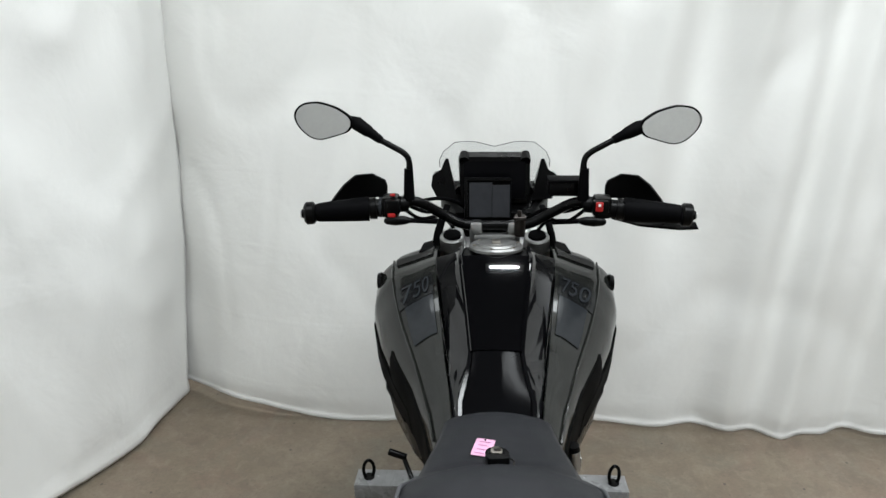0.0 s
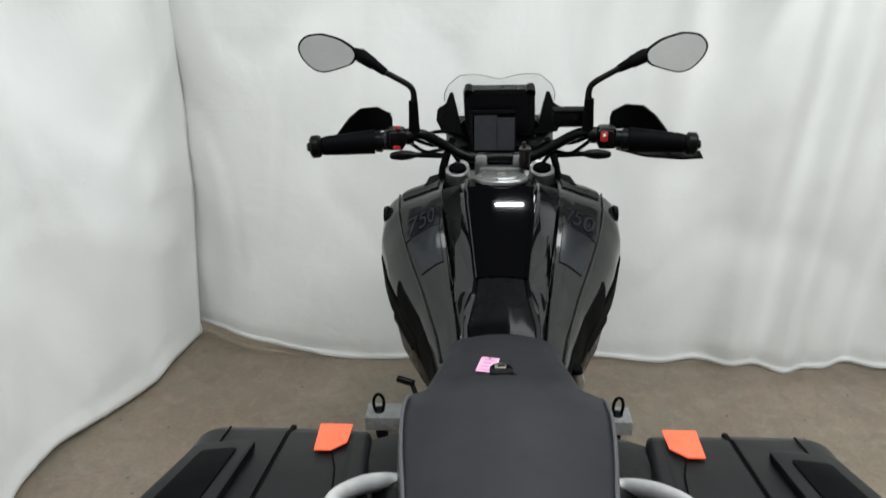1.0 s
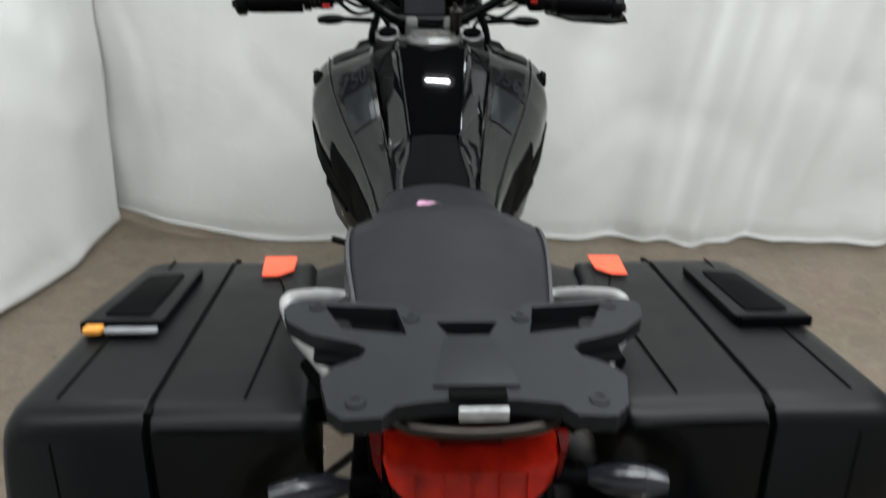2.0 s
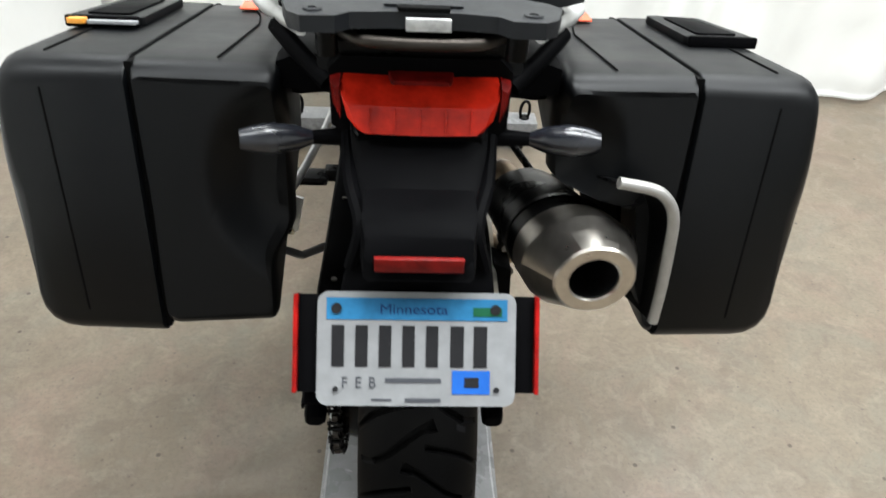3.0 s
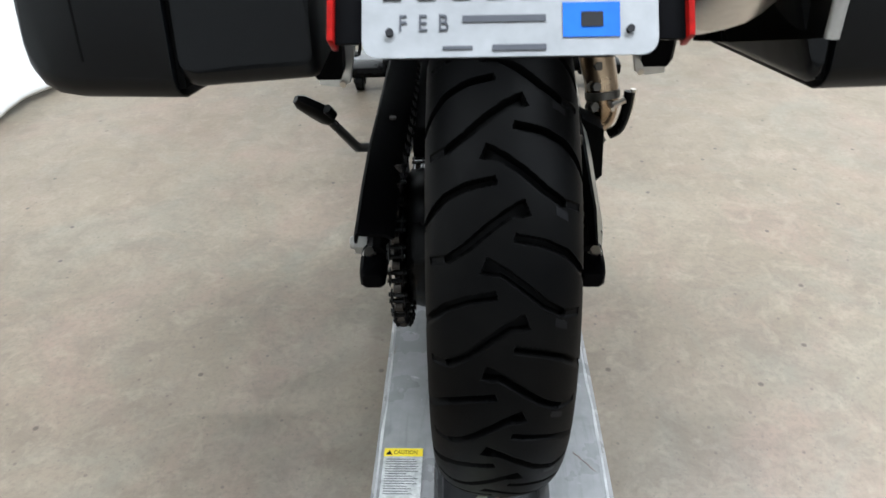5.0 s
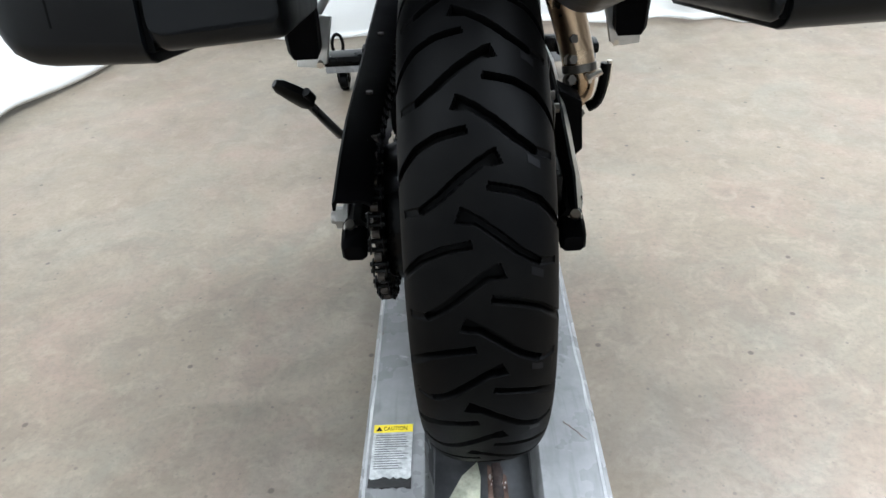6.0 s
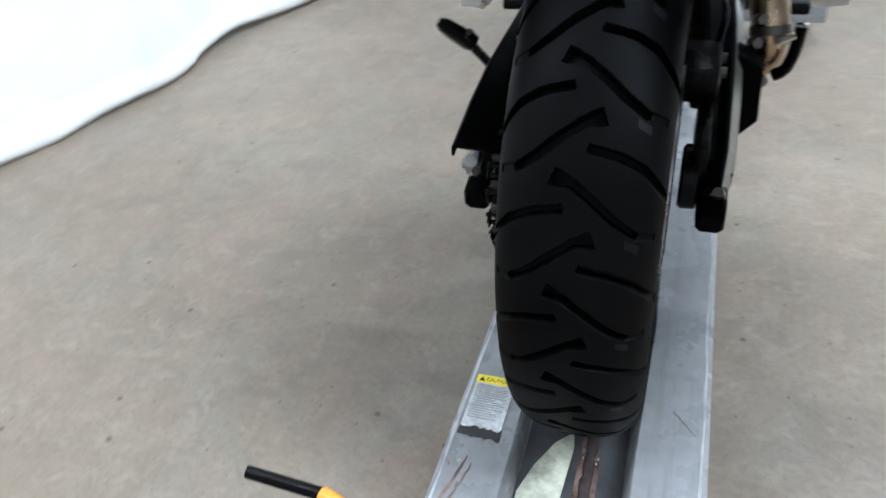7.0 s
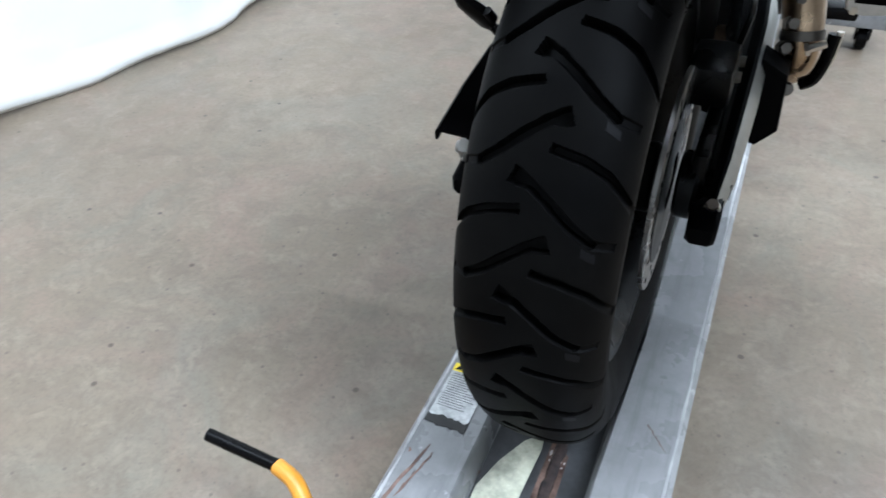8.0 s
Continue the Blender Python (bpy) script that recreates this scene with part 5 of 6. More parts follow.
part("heat_shield", sheet(guard, 0.003), "satin", ex, "black heat shield over the silencer")
part("shield_edge", tube([g[0] for g in guard], 0.0062, 10, 2), "edge_strip", ex, "grey metal edge strip of the heat shield")
part("link_pipe", tube([E0 + ED * 0.48, (0.158, 0.235, 0.60), (0.178, 0.245, 0.53), (0.192, 0.225, 0.46), (0.188, 0.245, 0.41), (0.15, 0.34, 0.37), (0.08, 0.5, 0.34)], [0.026, 0.028, 0.028, 0.026, 0.024, 0.024, 0.024], 18, 6), "bronze", ex, "heat-tinted steel exhaust pipe")
part("pipe_clamp", tube([(0.1905, 0.226, 0.474), (0.192, 0.223, 0.462)], [0.0285, 0.0285], 18, 1), "dull", ex, "narrow pipe clamp")
part("clamp_bolt", merge(cyl((0.203, 0.192, 0.462), (0.222, 0.196, 0.470), 0.0055, seg=8), cyl((0.203, 0.192, 0.462), (0.198, 0.191, 0.460), 0.009, seg=6)), "steel", ex)
part("pipe_strap", tube([(0.204, 0.20, 0.408), (0.218, 0.197, 0.420), (0.226, 0.198, 0.448), (0.229, 0.20, 0.482)], 0.0068, 8, 4, 1.3), "satin", ex, "curved black strap over the pipe")
part("strap_edge", tube([(0.226, 0.196, 0.430), (0.2325, 0.198, 0.452), (0.2345, 0.20, 0.486)], 0.0046, 8, 4), "steel", ex)
for bx, by, bz in ((0.172, 0.205, 0.455), (0.174, 0.215, 0.485), (0.176, 0.225, 0.515), (0.188, 0.203, 0.398)):
    part("bracket_bolt", merge(cyl((bx, by, bz), (bx + 0.004, by - 0.012, bz + 0.004), 0.0075, seg=6), cyl((bx, by, bz), (bx, by - 0.003, bz), 0.011, seg=12)), "dull", ex)

# ---- seat ----
def seat_ring(y, z, w, h, crown=0.012, side=0.0):
    pts = [(-1.0, -1.0), (-1.02, -0.45), (-0.99, -0.12), (-0.90, 0.0), (-0.6, 0.55), (-0.3, 0.9), (0, 1.0), (0.3, 0.9), (0.6, 0.55), (0.90, 0.0), (0.99, -0.12), (1.02, -0.45), (1.0, -1.0)]
    return [(x * w, y, z + (v * h if v < 0 else v * crown)) for x, v in pts]


SEAT = [(0.556, 0.850, 0.066, 0.015), (0.547, 0.864, 0.084, 0.03), (0.528, 0.871, 0.094, 0.05), (0.462, 0.880, 0.102, 0.07), (0.38, 0.892, 0.118, 0.085), (0.33, 0.902, 0.126, 0.09, 0.014), (0.28, 0.930, 0.135, 0.095, 0.028), (0.235, 0.956, 0.140, 0.095, 0.034),
        (0.18, 0.965, 0.140, 0.09, 0.033), (0.11, 0.968, 0.133, 0.09, 0.027), (0.05, 0.972, 0.124, 0.08, 0.025), (-0.02, 0.977, 0.113, 0.07, 0.022), (-0.09, 0.982, 0.098, 0.06, 0.018), (-0.125, 0.980, 0.082, 0.05, 0.012), (-0.135, 0.970, 0.068, 0.03, 0.008)]
seat = new("seat")
seat.parent = bike
tagged(seat, "long black two-piece vinyl seat with grey side panels")
part("seat_top", loft([seat_ring(*a) for a in SEAT]), "seat", seat, "black grained vinyl seat top", 60)
sides = [[(w * s, y, zz) for s, zz in ((1.012, z - 0.014), (1.032, z - h * 0.45), (1.012, z - h * 0.98))] for y, z, w, h, *_ in SEAT[6:12]]
both("seat_side", sheet(sides, 0.003), "seat_side", seat, "paler grey seat side panel")
both("seat_piping", tube([(w * 0.985, y, z - 0.008) for y, z, w, h, *_ in SEAT[5:13]], 0.0028, 8, 3), "seat_side", seat)

# ---- tank and side panels ----
tank = new("fuel_tank")
tank.parent = bike
tagged(tank, "glossy black fuel tank between granite-grey side panels")


def tank_ring(y, z, wt, ws, drop, base):
    return [(-ws, y, base), (-ws, y, z - drop - 0.03), (-ws * 0.96, y, z - drop), (-wt - 0.012, y, z - 0.010), (-wt, y, z), (wt, y, z), (wt + 0.012, y, z - 0.010), (ws * 0.96, y, z - drop), (ws, y, z - drop - 0.03), (ws, y, base)]


TANK = [(0.535, 0.855, 0.060, 0.078, 0.02, 0.70), (0.585, 0.869, 0.062, 0.086, 0.02, 0.70), (0.66, 0.890, 0.050, 0.094, 0.022, 0.70), (0.71, 0.906, 0.046, 0.100, 0.022, 0.70),
        (0.80, 0.9600, 0.057, 0.112, 0.024, 0.72), (0.89, 1.0104, 0.069, 0.127, 0.026, 0.74), (0.928, 1.0296, 0.074, 0.137, 0.024, 0.76), (0.985, 1.038, 0.068, 0.142, 0.026, 0.78), (1.03, 1.015, 0.06, 0.138, 0.03, 0.80)]
part("tank_body", loft([tank_ring(*a) for a in TANK]), "satin", tank, "satin black tank flanks", 25)
pan = []
for y, z, wt, *_ in TANK[3:7]:
    pan.append([(x * wt, y, z + 0.008 + 0.003 * (1 - x * x)) for x in (-1, -0.6, -0.2, 0.2, 0.6, 1)])
part("top_panel", sheet(pan, 0.006), "gloss", tank, "mirror-gloss black tank top panel", 30)
low = []
for y, z, wt, *_ in TANK[0:4]:
    low.append([(x * wt, y, z + 0.0055 + 0.003 * (1 - x * x)) for x in (-1, -0.5, 0, 0.5, 1)])
part("lower_panel", sheet(low, 0.004), "gloss_dark", tank, "gloss black panel above the seat nose", 30)
# flanks fall away on both sides of the gloss panel; a narrow gloss strip closes them towards the fairing
FALL = [0.010, 0.012, 0.014, 0.017, 0.032, 0.046, 0.050, 0.050]
flank, strip = [], []
for (y, z, wt, ws, *_), fall in zip(TANK[:8], FALL):
    taper = max(0.0, min(1.0, (y - 0.66) / 0.24))
    xs = ws * (0.97 - 0.17 * taper)
    flank.append([(wt + 0.003, y, z + 0.002), (wt + 0.010, y, z + 0.004), (wt + (xs - wt) * 0.55, y, z + 0.001 - fall * 0.32), (xs, y, z - fall * 0.60)])
    if y > 0.65:
        strip.append([(xs + 0.0015, y, z - fall * 0.60 + 0.002), (xs + (ws * 0.985 - xs) * 0.5, y, z - fall * 0.78 + 0.003), (ws * 0.985, y, z - fall), (ws * 0.995, y, z - fall - 0.02)])
both("flank_panel", sheet(flank, 0.004), "ridge", tank, "dark gloss flank panel of the tank", 30)
both("flank_strip", sheet(strip, 0.004), "gloss", tank, "narrow gloss black strip beside the flank", 30)
both("panel_edge", tube([(wt + 0.003, y, z + 0.006) for y, z, wt, *_ in TANK[3:7]], 0.0036, 8, 3), "gloss", tank, "glossy rounded panel edge")
front_edge = [(-0.085, 0.965, 1.024), (-0.105, 0.935, 1.012), (-0.122, 0.90, 0.985)]
both("ridge_trim", tube(front_edge, 0.006, 8, 3), "plastic", tank)
# grey side fairings
SIDE = [(0.50, [(0.078, 0.850), (0.092, 0.838), (0.108, 0.810), (0.114, 0.770), (0.112, 0.700)]),
        (0.60, [(0.090, 0.878), (0.108, 0.864), (0.130, 0.830), (0.137, 0.780), (0.130, 0.700)]),
        (0.70, [(0.104, 0.905), (0.128, 0.893), (0.160, 0.860), (0.172, 0.800), (0.162, 0.710)]),
        (0.80, [(0.117, 0.945), (0.150, 0.928), (0.197, 0.885), (0.220, 0.820), (0.206, 0.725)]),
        (0.90, [(0.131, 0.985), (0.170, 0.965), (0.229, 0.925), (0.260, 0.855), (0.255, 0.748)]),
        (0.98, [(0.137, 1.008), (0.182, 0.988), (0.247, 0.955), (0.284, 0.888), (0.279, 0.762)]),
        (1.05, [(0.138, 1.010), (0.186, 0.994), (0.256, 0.966), (0.289, 0.903), (0.281, 0.785)]),
        (1.12, [(0.134, 1.004), (0.180, 0.988), (0.240, 0.962), (0.270, 0.910), (0.25, 0.82)]),
        (1.20, [(0.125, 0.985), (0.160, 0.972), (0.20, 0.945), (0.215, 0.905), (0.20, 0.85)])]


def dense(sec, n=5):
    return [tuple(p) for p in spline([(x, 0, z) for x, z in sec], n)]


def side_pt(sec_f, w):
    """A place on the right fairing: along its sections and across from the inner edge (0) to the lower edge (1)."""
    i = min(len(SIDE) - 2, int(sec_f))
    f = sec_f - i
    a, b = dense(SIDE[i][1]), dense(SIDE[i + 1][1])
    k = w * (len(a) - 1)
    j = min(len(a) - 2, int(k))
    g = k - j
    pa = Vector(a[j]).lerp(Vector(a[j + 1]), g)
    pb = Vector(b[j]).lerp(Vector(b[j + 1]), g)
    p = pa.lerp(pb, f)
    return Vector((p.x, SIDE[i][0] + f * (SIDE[i + 1][0] - SIDE[i][0]), p.z))


def side_sheet(f0, f1, w0, w1, lift, thick, nf=14, nw=12):
    grid = []
    for i in range(nf + 1):
        row = []
        for j in range(nw + 1):
            f, w = f0 + (f1 - f0) * i / nf, w0 + (w1 - w0) * j / nw
            p = side_pt(f, w)
            d1 = side_pt(min(f + 0.05, len(SIDE) - 1.001), w) - side_pt(max(f - 0.05, 0), w)
            d2 = side_pt(f, min(w + 0.03, 1)) - side_pt(f, max(w - 0.03, 0))
            nrm = d2.cross(d1).normalized()
            if nrm.x < 0 and nrm.z < 0 or nrm.z < -0.3 and nrm.x < 0:
                nrm = -nrm
            if nrm.dot(Vector((0.6, 0, 0.8))) < 0:
                nrm = -nrm
            row.append(p + nrm * lift)
        grid.append(row)
    return sheet(grid, thick)


both("side_panel", side_sheet(0.0, 7.999, 0.0, 1.0, 0.0, 0.004, 40, 20), "grey", tank, "granite-grey metallic side panel", 50)
both("decal_band", side_sheet(2.62, 3.70, 0.07, 0.40, 0.0026, 0.0012, 16, 8), "decal", tank, "paler grey decal band", 50)
both("decal_ground", side_sheet(3.715, 4.45, 0.05, 0.47, 0.0026, 0.0012, 12, 8), "decal_dark", tank, "dark decal ground under the number", 50)
both("upper_trim", side_sheet(5.55, 6.45, 0.05, 0.42, 0.004, 0.006, 12, 8), "satin", tank, "black trim on the fairing's shoulder", 50)
both("lower_cover", side_sheet(2.2, 6.6, 0.86, 1.0, 0.004, 0.01, 20, 4), "case_dark", tank)
both("knee_cover", side_sheet(0.0, 3.2, 0.66, 1.0, 0.003, 0.004, 18, 6), "case_dark", tank, "black knee cover")
both("crease", tube([side_pt(f, 0.46) + Vector((0.002, 0, 0.002)) for f in (0.3, 1.2, 2.2, 3.2, 4.2, 5.2, 6.2)], 0.0025, 6, 3), "grey", tank)


def decal_text(sgn):
    bm = letters("750", 0.066, Matrix(), 0.0003, 1.05)
    for v in bm.verts:
        a, b = v.co.x / 0.115, v.co.y / 0.045
        # laid along the panel, leaning forwards: a runs outwards on the right side and inwards on the left
        w = (0.07 + 0.36 * a) if sgn > 0 else (0.43 - 0.36 * a)
        p = side_pt(3.78 + 0.54 * b + 0.03 * a, min(0.9, max(0.02, w + 0.025 * b * sgn)))
        v.co = Vector((sgn * (p.x + 0.0030), p.y - 0.001, p.z + 0.0042))
    return bm


for sgn in (-1, 1):
    part("model_number", decal_text(sgn), "decal", tank, "grey number 750 in a dark decal", 0)
# black air intakes, radiator sides and crash protection below the fairing
both("intake", loft([[(0.150, 1.06, 1.000), (0.185, 1.05, 0.995), (0.18, 1.13, 0.995), (0.140, 1.14, 1.002)], [(0.152, 1.06, 1.008), (0.182, 1.055, 1.003), (0.176, 1.125, 1.002), (0.142, 1.135, 1.009)]]), "plastic", tank, "black intake grille")
both("lower_side", loft([[(0.13, 0.70, 0.72), (0.19, 0.78, 0.74), (0.250, 0.93, 0.775), (0.250, 1.08, 0.79), (0.15, 1.1, 0.78), (0.12, 0.85, 0.72)],
                         [(0.12, 0.705, 0.665), (0.188, 0.79, 0.67), (0.249, 0.94, 0.665), (0.245, 1.08, 0.67), (0.15, 1.1, 0.67), (0.115, 0.85, 0.66)],
                         [(0.12, 0.71, 0.60), (0.180, 0.81, 0.60), (0.240, 0.95, 0.605), (0.230, 1.08, 0.60), (0.15, 1.1, 0.60), (0.11, 0.85, 0.6)],
                         [(0.10, 0.74, 0.545), (0.14, 0.82, 0.54), (0.195, 0.95, 0.552), (0.185, 1.06, 0.55), (0.13, 1.08, 0.545), (0.10, 0.85, 0.54)]]), "satin", bike, "black radiator side cover")
both("side_fin", loft([[(x0, y, z), (x1, y, z), (x1, y, z - 0.012), (x0, y, z - 0.012)] for y, z, x0, x1 in ((0.80, 0.70, 0.180, 0.200), (0.92, 0.715, 0.235, 0.256), (1.05, 0.72, 0.24, 0.258))]), "plastic", bike)
both("side_mark", cyl((0.272, 1.03, 0.935), (0.282, 1.03, 0.935), 0.022, 0.018, 16), "satin", bike)

# filler cap
cap = part("filler_cap", revolve([(-0.004, 0.0), (-0.004, 0.062), (0.002, 0.062), (0.006, 0.058), (0.006, 0.047), (0.010, 0.043), (0.012, 0.020), (0.012, 0.0)], (0, 0, 0), "Z", 40, cap=False), "cap", tank, "bare aluminium filler cap")
cap.matrix_basis = pose(0.002, 0.984, 1.040, -5)
part("cap_lock", box((0, -0.006, 0.014), (0.020, 0.028, 0.006), 0.002), "steel", tank).matrix_basis = cap.matrix_basis
for i in range(6):
    a = math.pi / 3 * i + 0.3
    part("cap_screw", cyl((0.0525 * math.cos(a), 0.0525 * math.sin(a), 0.005), (0.0525 * math.cos(a), 0.0525 * math.sin(a), 0.0085), 0.004, seg=8), "steel", tank).matrix_basis = cap.matrix_basis

# ---- engine, frame and front end ----
part("engine_block", merge(box((0, 0.68, 0.40), (0.30, 0.36, 0.26), 0.04), box((0, 0.86, 0.58), (0.27, 0.22, 0.28), 0.03, Euler((radians(-25), 0, 0)).to_matrix().to_4x4()), box((0, 0.60, 0.62), (0.18, 0.3, 0.22), 0.03)), "satin", bike, "black twin-cylinder engine")
both("crankcase_cover", cyl((0.15, 0.70, 0.40), (0.175, 0.70, 0.40), 0.085, 0.075, 32), "satin", bike)
part("skid_plate", loft([ringx(0.55, 0.265, 0.14, 0.012), ringx(0.85, 0.26, 0.14, 0.012), ringx(1.0, 0.33, 0.12, 0.012), ringx(1.08, 0.45, 0.10, 0.012)]), "alu", bike, "bare aluminium engine guard")
part("radiator", box((0, 1.09, 0.70), (0.36, 0.04, 0.30), 0.008), "satin", bike)
both("frame_spar", tube([(0.05, 1.08, 0.92), (0.12, 0.92, 0.82), (0.125, 0.7, 0.70), (0.115, 0.5, 0.55), (0.11, 0.45, 0.42)], 0.022, 12, 4), "satin", bike)
part("rear_shock", merge(cyl((0, 0.36, 0.52), (0, 0.30, 0.80), 0.018), tube([(0.034 * math.cos(a), 0.35 - 0.006 * a / 2, 0.56 + 0.006 * a) for a in np.linspace(0, 34, 120)], 0.005, 6, 1)), "satin", bike)
both("rider_footrest", merge(box((0.235, 0.52, 0.40), (0.085, 0.045, 0.022), 0.006), box((0.185, 0.53, 0.405), (0.03, 0.03, 0.03), 0.004)), "satin", bike)
part("shift_lever", merge(tube([(-0.150, 0.66, 0.575), (-0.178, 0.72, 0.600), (-0.200, 0.755, 0.632)], 0.0055, 8, 3), cyl((-0.192, 0.752, 0.630), (-0.232, 0.758, 0.640), 0.008, bevel=0.002)), "satin", bike, "black gear shift lever")
cyl_ob = part("brake_cylinder", merge(cyl((0.146, 0.60, 0.765), (0.152, 0.605, 0.715), 0.013, 0.012, 14, 0.002), box((0.148, 0.606, 0.738), (0.030, 0.020, 0.020), 0.004)), "alu", bike, "bare metal rear brake cylinder")
part("cylinder_cap", cyl((0.146, 0.60, 0.765), (0.1455, 0.599, 0.775), 0.0135, 0.011, 14), "satin", cyl_ob)


def fork_pt(x, z):
    return Vector((x, FY - 0.035 - (z - FZ) * math.tan(radians(27)) * 1.0, z))


both("fork_slider", cyl(fork_pt(0.098, 0.38), fork_pt(0.098, 0.64), 0.029, 0.027, 20), "satin", bike)
both("fork_tube", cyl(fork_pt(0.098, 0.62), fork_pt(0.098, 1.028), 0.0215, seg=20), "alu", bike)
both("axle_lug", box((0.098, FY - 0.01, FZ), (0.05, 0.07, 0.07), 0.012), "satin", bike)
both("front_caliper", box((0.085, FY - 0.145, FZ + 0.06), (0.05, 0.06, 0.11), 0.012), "satin", bike)
mud = []
for a in np.linspace(radians(40), radians(165), 16):
    mud.append([(x, FY + (FR + 0.022 - 0.018 * (x / 0.07) ** 2) * math.cos(a), FZ + (FR + 0.022 - 0.018 * (x / 0.07) ** 2) * math.sin(a)) for x in (-0.07, -0.045, 0, 0.045, 0.07)])
part("front_mudguard", sheet(mud, 0.004), "plastic", bike, "black front mudguard")
part("beak", loft([ringx(1.62, 0.86, 0.03, 0.006), ringx(1.55, 0.885, 0.075, 0.012), ringx(1.42, 0.93, 0.105, 0.02), ringx(1.28, 0.97, 0.12, 0.03), ringx(1.18, 0.98, 0.12, 0.03)]), "grey", bike, "grey front beak")
head = part("headlight", loft([ringx(1.40, 1.02, 0.09, 0.055, (0, -0.4, 1)), ringx(1.36, 1.03, 0.12, 0.075, (0, -0.4, 1)), ringx(1.25, 1.05, 0.11, 0.07)]), "satin", bike, "black headlight housing")
part("headlight_lens", loft([ringx(1.402, 1.02, 0.08, 0.045, (0, -0.4, 1)), ringx(1.412, 1.02, 0.06, 0.032, (0, -0.4, 1))]), "smoke", head)

# triple clamp, fork caps and bar clamps
TC = 1.006
tcm = prism(rounded([(-0.145, -0.020), (-0.125, 0.038), (-0.045, 0.030), (0.045, 0.030), (0.125, 0.038), (0.145, -0.020), (0.075, -0.034), (0.03, -0.012), (-0.03, -0.012), (-0.075, -0.034)], 0.012, 3), 0.026, axes((0, 1.125, TC - 0.03), (1, 0, 0), (0, 1, 0.35)), 0.004)
part("triple_clamp", tcm, "alu", bike, "cast aluminium top yoke")
for s in (-1, 1):
    fc = part("fork_cap", cyl((s * 0.104, 1.115, TC - 0.01), (s * 0.104, 1.105, TC + 0.022), 0.033, 0.031, 28, 0.003), "alu", bike, "aluminium fork cap with a black top")
    part("cap_top", cyl((s * 0.104, 1.1055, TC + 0.021), (s * 0.104, 1.104, TC + 0.027), 0.023, 0.021, 24), "plastic", fc)
    part("bar_clamp", merge(cyl((s * 0.045, 1.085, TC - 0.01), (s * 0.045, 1.075, 1.050), 0.015, 0.016, 20), box((s * 0.045, 1.075, 1.060), (0.028, 0.042, 0.026), 0.007)), "alu", bike, "aluminium handlebar clamp")
part("yoke_bridge", box((0, 1.07, 1.036), (0.10, 0.03, 0.018), 0.005), "alu", bike)
part("ignition_lock", merge(cyl((0.058, 1.05, 1.05), (0.058, 1.035, 1.098), 0.013), box((0.056, 1.03, 1.104), (0.010, 0.008, 0.020), 0.003), cyl((0.044, 1.03, 1.094), (0.072, 1.03, 1.094), 0.006)), "chain", bike)

# handlebar
bar = new("handlebar")
bar.parent = bike
tagged(bar, "black tubular handlebar with rubber grips and switch pods")
part("bar_tube", tube([(-0.435, 1.0, 1.113), (-0.30, 1.015, 1.120), (-0.225, 1.03, 1.127), (-0.185, 1.045, 1.130), (-0.13, 1.07, 1.095), (-0.075, 1.075, 1.066), (0, 1.075, 1.064), (0.075, 1.075, 1.066), (0.13, 1.07, 1.095),
                       (0.185, 1.045, 1.130), (0.225, 1.03, 1.127), (0.30, 1.015, 1.120), (0.435, 1.0, 1.113)], 0.012, 14, 5), "satin", bar)


def side_pair(name, fn, material, parent, label="", smooth=40):
    return [part(name, fn(s), material, parent, label, smooth) for s in (-1, 1)]


grips = side_pair("grip", lambda s: tube([(s * 0.292, 1.016, 1.120), (s * 0.30, 1.015, 1.120), (s * 0.33, 1.012, 1.1185), (s * 0.40, 1.004, 1.115), (s * 0.415, 1.002, 1.114)], [0.0285, 0.0285, 0.0270, 0.0225, 0.0195], 18, 3), "plastic", bar, "black rubber grip")
side_pair("bar_end", lambda s: merge(cyl((s * 0.416, 1.002, 1.114), (s * 0.441, 0.9995, 1.113), 0.0265, 0.0265, 18, 0.005), cyl((s * 0.440, 0.9995, 1.113), (s * 0.447, 0.999, 1.1125), 0.010)), "satin", bar)
side_pair("bar_end_cap", lambda s: cyl((s * 0.4465, 0.999, 1.1125), (s * 0.4495, 0.9988, 1.1123), 0.009), "alu", bar)
side_pair("grip_flange", lambda s: merge(cyl((s * 0.276, 1.018, 1.121), (s * 0.292, 1.016, 1.120), 0.026, 0.024, 20), cyl((s * 0.262, 1.02, 1.122), (s * 0.276, 1.018, 1.121), 0.021)), "satin", bar)
pods = side_pair("switch_pod", lambda s: merge(box((s * 0.243, 1.025, 1.126), (0.040, 0.052, 0.050), 0.010), box((s * 0.236, 1.0, 1.130), (0.036, 0.022, 0.034), 0.006), cyl((s * 0.205, 1.035, 1.128), (s * 0.222, 1.03, 1.128), 0.019)), "satin", bar, "black switch pod")
part("red_switch", box((-0.238, 0.993, 1.112), (0.018, 0.008, 0.010), 0.002), "redbtn", bar)
part("red_switch", box((-0.236, 1.01, 1.155), (0.012, 0.008, 0.006), 0.002), "redbtn", bar)
part("dial", cyl((-0.262, 1.018, 1.124), (-0.268, 1.018, 1.124), 0.024, seg=24), "decal", bar)
part("red_switch", box((0.232, 0.990, 1.134), (0.017, 0.008, 0.022), 0.003), "redbtn", bar)
part("switch_mark", box((0.232, 0.9855, 1.138), (0.006, 0.002, 0.006), 0.0005), "white", bar)
